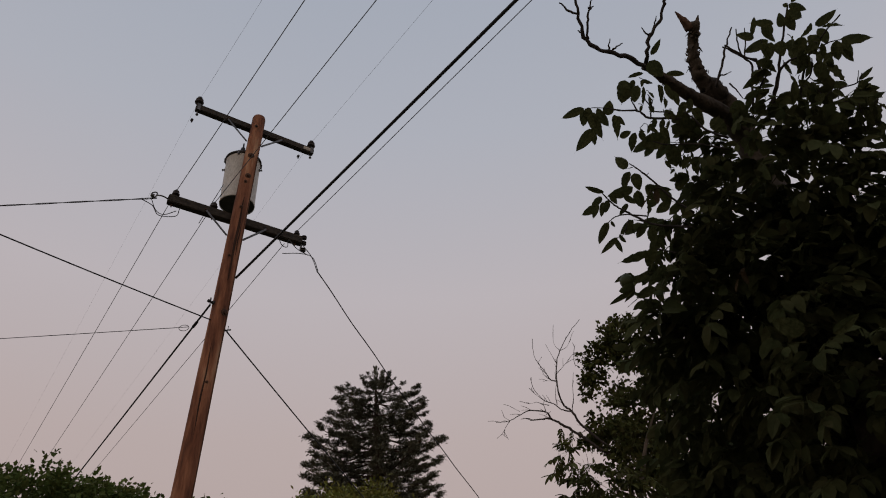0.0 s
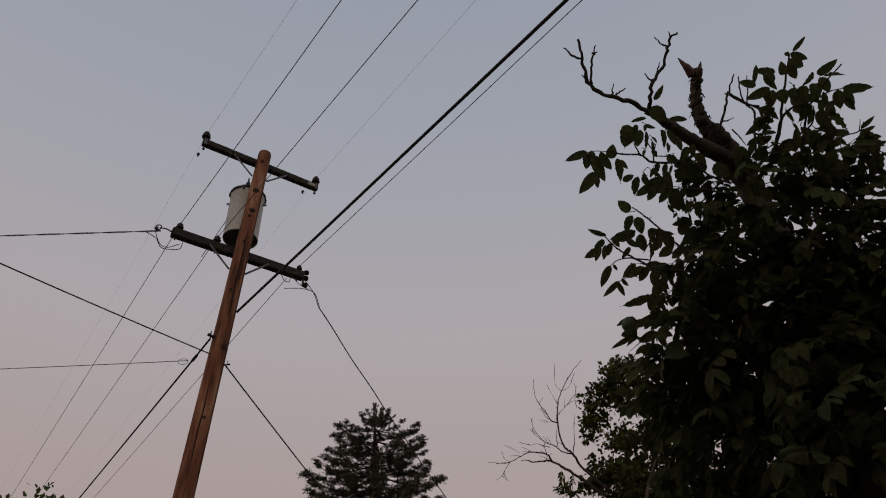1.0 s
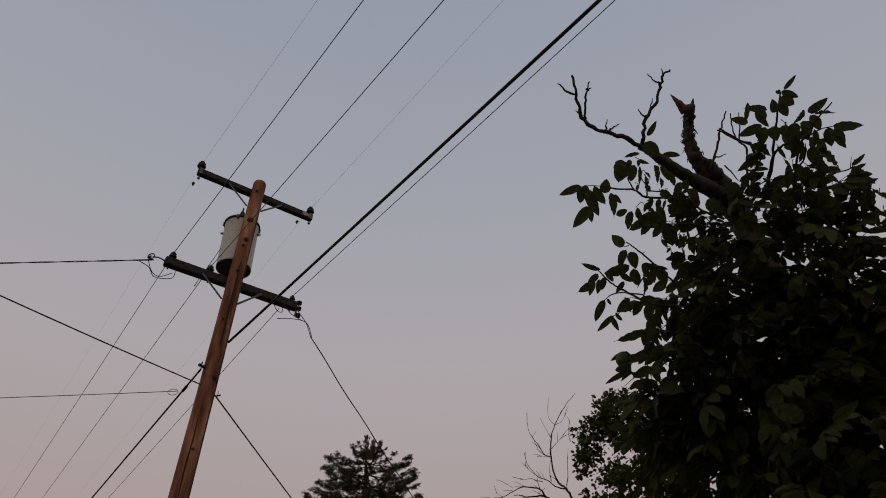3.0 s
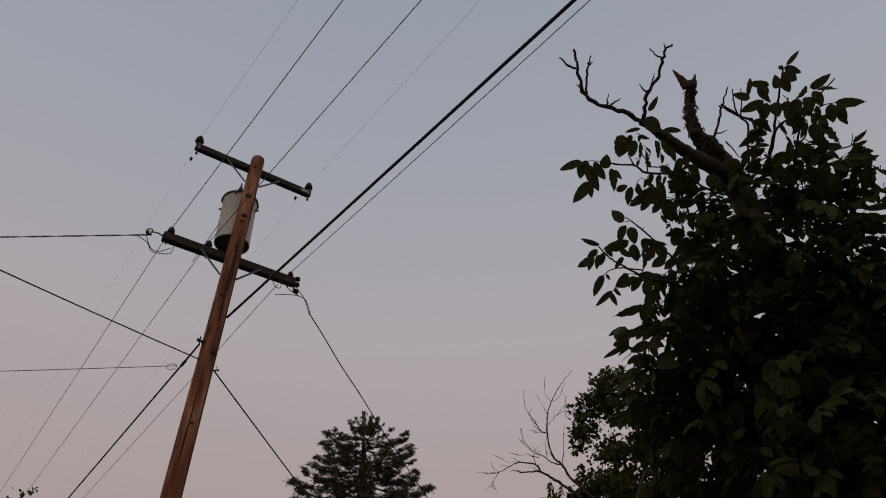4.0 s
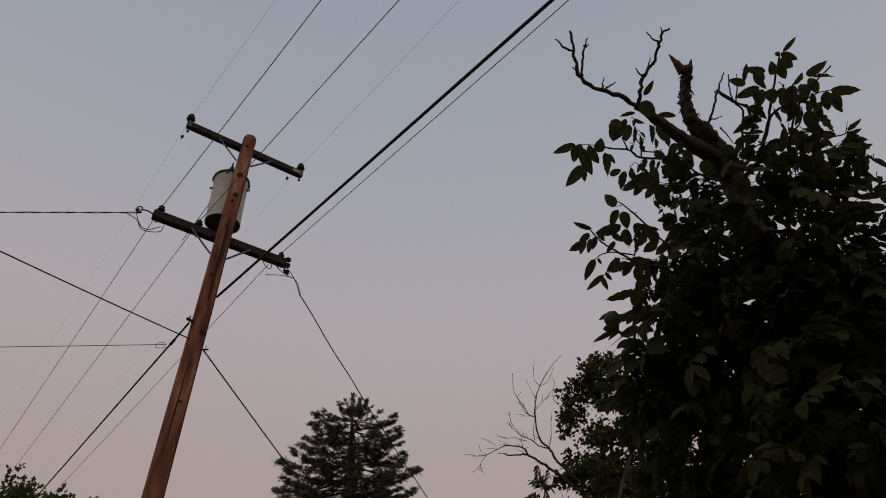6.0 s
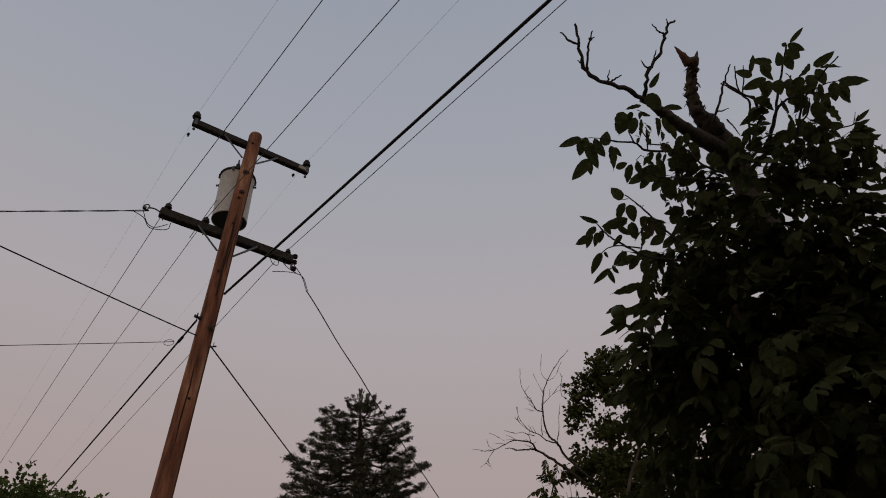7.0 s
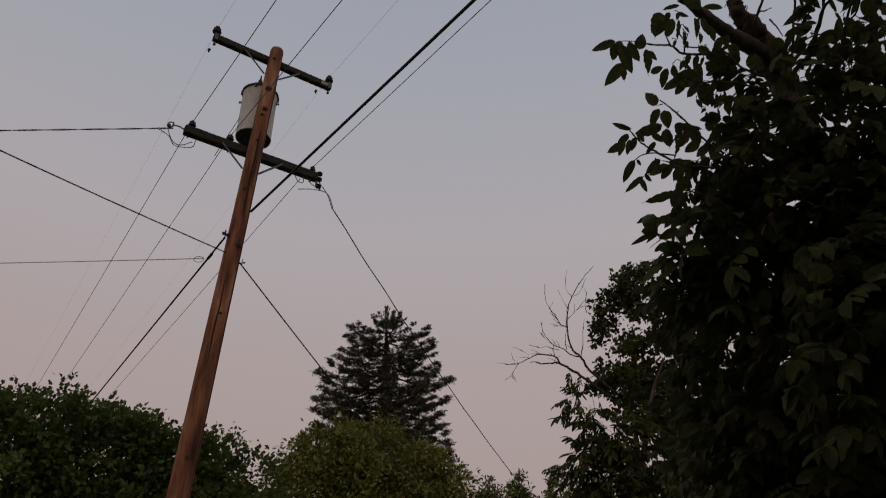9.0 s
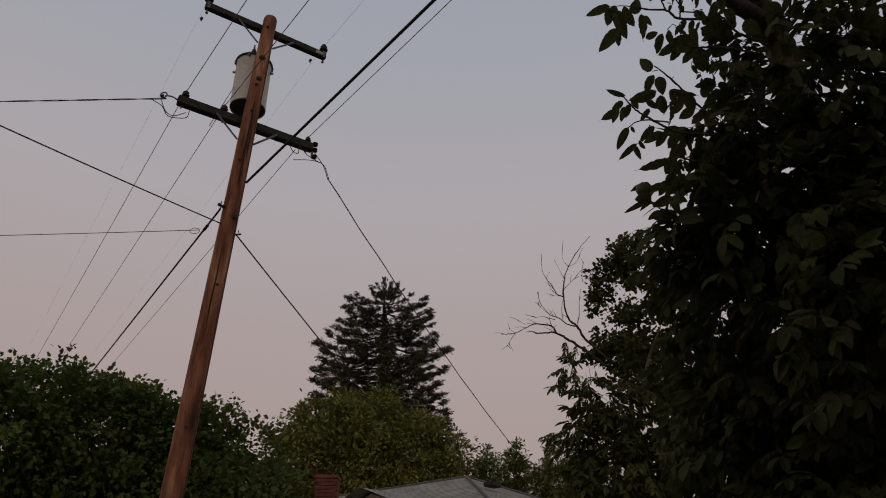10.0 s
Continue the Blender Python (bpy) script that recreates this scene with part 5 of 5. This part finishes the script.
leaves(((1.379, 1.682, 3.511), (1.418, 1.716, 3.460), 0.031),
       ((1.407, 1.719, 3.562), (1.511, 1.702, 3.544), 0.038),
       ((1.293, 1.762, 3.514), (1.274, 1.823, 3.497), 0.029),
       ((1.317, 1.776, 3.522), (1.300, 1.821, 3.481), 0.022),
       ((1.310, 1.737, 3.478), (1.328, 1.790, 3.425), 0.045),
       ((1.353, 1.768, 3.491), (1.430, 1.807, 3.449), 0.045),
       ((1.436, 1.822, 3.447), (1.369, 1.857, 3.475), 0.031),
       ((1.305, 1.822, 3.437), (1.280, 1.819, 3.483), 0.022),
       ((1.240, 1.794, 3.449), (1.227, 1.842, 3.364), 0.029),
       ((1.333, 1.831, 3.446), (1.349, 1.871, 3.403), 0.045),
       ((1.168, 1.798, 3.516), (1.092, 1.884, 3.499), 0.031))
leaves(((1.461, 1.794, 3.441), (1.495, 1.744, 3.449), 0.018))
shoot(0.0020, (1.412, 1.748, 3.377), (1.413, 1.718, 3.405))
shoot(0.0030, (1.434, 1.842, 3.240), (1.416, 1.792, 3.309), (1.404, 1.751, 3.360))
shoot(0.0030, (1.456, 1.823, 3.248), (1.446, 1.792, 3.290), (1.462, 1.757, 3.313))
leaves(((1.441, 1.773, 3.411), (1.473, 1.780, 3.370), 0.027),
       ((1.428, 1.797, 3.395), (1.502, 1.838, 3.345), 0.040),
       ((1.200, 1.865, 3.430), (1.227, 1.872, 3.391), 0.031),
       ((1.366, 1.845, 3.400), (1.396, 1.818, 3.403), 0.013),
       ((1.333, 1.822, 3.348), (1.377, 1.781, 3.339), 0.013),
       ((1.451, 1.791, 3.387), (1.500, 1.766, 3.370), 0.027),
       ((1.424, 1.785, 3.289), (1.450, 1.811, 3.237), 0.027),
       ((1.394, 1.785, 3.284), (1.415, 1.825, 3.234), 0.031),
       ((1.388, 1.788, 3.344), (1.405, 1.803, 3.301), 0.018),
       ((1.487, 1.810, 3.300), (1.481, 1.874, 3.269), 0.031),
       ((1.346, 1.795, 3.293), (1.368, 1.836, 3.234), 0.031))
leaves(((1.330, 1.820, 3.327), (1.315, 1.888, 3.307), 0.040),
       ((1.294, 1.868, 3.395), (1.242, 1.893, 3.386), 0.044),
       ((1.206, 1.861, 3.374), (1.246, 1.868, 3.301), 0.049),
       ((1.180, 1.911, 3.465), (1.136, 1.948, 3.438), 0.049),
       ((1.104, 1.902, 3.456), (1.053, 1.937, 3.448), 0.053),
       ((1.072, 1.929, 3.454), (1.139, 1.963, 3.389), 0.057),
       ((1.307, 1.860, 3.387), (1.332, 1.873, 3.320), 0.049))
leaves(((0.983, 1.810, 2.496), (0.900, 1.814, 2.536), 0.058),
       ((1.033, 1.766, 2.465), (1.088, 1.702, 2.491), 0.031))
hanging((1.387, 1.829, 3.371), (0.134, 0.060, 0.049), 15)
hanging((1.466, 1.853, 3.314), (0.101, 0.060, 0.067), 13)
hanging((1.302, 1.850, 3.446), (0.067, 0.060, 0.049), 12)
hanging((1.233, 1.767, 3.600), (0.102, 0.060, 0.057), 12)
hanging((1.337, 1.739, 3.525), (0.067, 0.060, 0.056), 8)
hanging((0.841, 2.002, 3.481), (0.088, 0.060, 0.035), 12, 0.045)
hanging((0.902, 2.078, 3.367), (0.055, 0.060, 0.066), 10, 0.045)
hanging((0.798, 1.939, 3.564), (0.055, 0.060, 0.035), 9, 0.045)

fruit_skin = mat("green_husk", [(0.045, 0.055, 0.02), (0.075, 0.085, 0.03)], 0.6, 30)
for place, r in (((1.398, 1.815, 3.327), 0.0165), ((0.635, 2.187, 2.906), 0.0240)):
    put("fruit", *lathe([(max(0.001, r * math.sin(a)), -r * 1.08 * math.cos(a)) for a in np.linspace(0.05, 3.09, 12)], place, (0.1, 0.2, 1), 16), fruit_skin, walnut, "round green walnut in its husk", True)


def bark_flakes():
    """Loose plates of bark that stand off the dead limb and the leaning one."""
    rg = random.Random(12)
    pieces = []
    dead = smooth_line(((1.198, 2.187, 3.659), (1.135, 2.128, 3.732), (1.078, 2.088, 3.782), (1.044, 2.036, 3.846), (1.045, 1.984, 3.909), (1.051, 1.948, 3.954)), 5)
    lean = smooth_line(((1.144, 2.140, 3.638), (0.991, 2.056, 3.664), (0.887, 1.982, 3.676), (0.807, 1.918, 3.676)), 6)
    for line, r0, r1, n in ((dead, 0.050, 0.020, 90), (lean, 0.030, 0.014, 45)):
        for _ in range(n):
            i = rg.randrange(len(line) - 1)
            a, b = line[i], line[i + 1]
            d, r = (b - a).normalized(), r0 + (r1 - r0) * i / (len(line) - 1)
            o = Vector((rg.gauss(0, 1), rg.gauss(0, 1), rg.gauss(0, 1)))
            o = (o - d * o.dot(d)).normalized()
            p = a.lerp(b, rg.random()) + o * r * 0.86
            tip = p + (o * rg.uniform(0.25, 0.8) + d * rg.choice((-1, 1)) * rg.uniform(0.5, 1.0)) * rg.uniform(0.010, 0.022)
            s = d.cross(o) * rg.uniform(0.004, 0.009)
            pieces.append(([p - s, p + s, p + s * 0.6 + (tip - p), p - s * 0.5 + (tip - p) * 0.8, p - s * 0.6 - o * 0.004, p + s * 0.6 - o * 0.004],
                           [(0, 1, 2, 3), (4, 3, 2, 5), (0, 3, 4), (1, 5, 2), (0, 4, 5, 1)]))
    tagged(put("bark_flakes", *joined(pieces), M_BARK, walnut), kind="stuff")


bark_flakes()

UPPER = [(1.12, 1.99, 3.34, 0.10, 0.10, 0.08), (1.19, 2.03, 3.49, 0.08, 0.15, 0.05), (1.28, 1.95, 3.36, 0.10, 0.15, 0.06),
         (0.83, 2.19, 3.09, 0.06, 0.12, 0.06), (0.84, 2.31, 2.99, 0.06, 0.12, 0.07), (0.85, 2.42, 2.90, 0.04, 0.15, 0.06),
         (1.57, 1.98, 3.25, 0.10, 0.20, 0.09), (1.03, 2.12, 3.42, 0.08, 0.15, 0.07), (1.15, 2.11, 3.34, 0.16, 0.22, 0.13),
         (1.28, 2.01, 3.21, 0.18, 0.20, 0.13), (1.50, 2.11, 3.16, 0.19, 0.25, 0.17), (0.94, 2.18, 3.21, 0.09, 0.15, 0.11),
         (0.89, 2.25, 3.06, 0.08, 0.18, 0.10), (1.08, 2.22, 3.16, 0.17, 0.28, 0.16), (1.31, 2.24, 3.05, 0.27, 0.35, 0.22),
         (1.52, 2.24, 2.95, 0.26, 0.35, 0.26)]
LOWER = [(0.88, 2.38, 2.95, 0.10, 0.20, 0.09), (0.84, 2.50, 2.86, 0.09, 0.20, 0.10), (1.04, 2.34, 2.90, 0.18, 0.30, 0.19),
         (0.94, 2.56, 2.78, 0.15, 0.28, 0.16), (1.26, 2.48, 2.78, 0.33, 0.42, 0.33), (1.36, 2.24, 2.49, 0.35, 0.36, 0.38),
         (1.16, 2.81, 2.51, 0.29, 0.35, 0.34), (1.29, 2.89, 2.20, 0.42, 0.42, 0.42), (1.91, 2.35, 2.97, 0.41, 0.42, 0.44),
         (1.38, 2.75, 2.15, 0.36, 0.34, 0.26), (1.54, 3.41, 2.38, 0.53, 0.40, 0.59), (1.88, 3.27, 2.50, 0.50, 0.40, 0.60),
         (1.55, 2.50, 1.70, 0.55, 0.50, 0.50)]
tagged(put("crown", *joined([fill(WALNUT, UPPER, 490, 78, 0.1, 0.70), fill(WALNUT, LOWER, 2300, 79, 0.1, 0.75)]), M_WALNUT, walnut), kind="stuff")
# a few yellowed leaves
old_leaf = leaf_mesh("leaf", compound(207, 1, 0.05, 0.055, 0.44, 0.6), M_OLDLEAF)
for place, az, lift in (((0.998, 2.057, 2.863), 2.8, -0.6), ((0.743, 1.934, 3.117), 2.5, -0.2)):
    ob = new("leaf", old_leaf)
    ob.parent = walnut
    ob.matrix_local = Matrix.Translation(Vector(place) - walnut.location) @ along(az, lift)
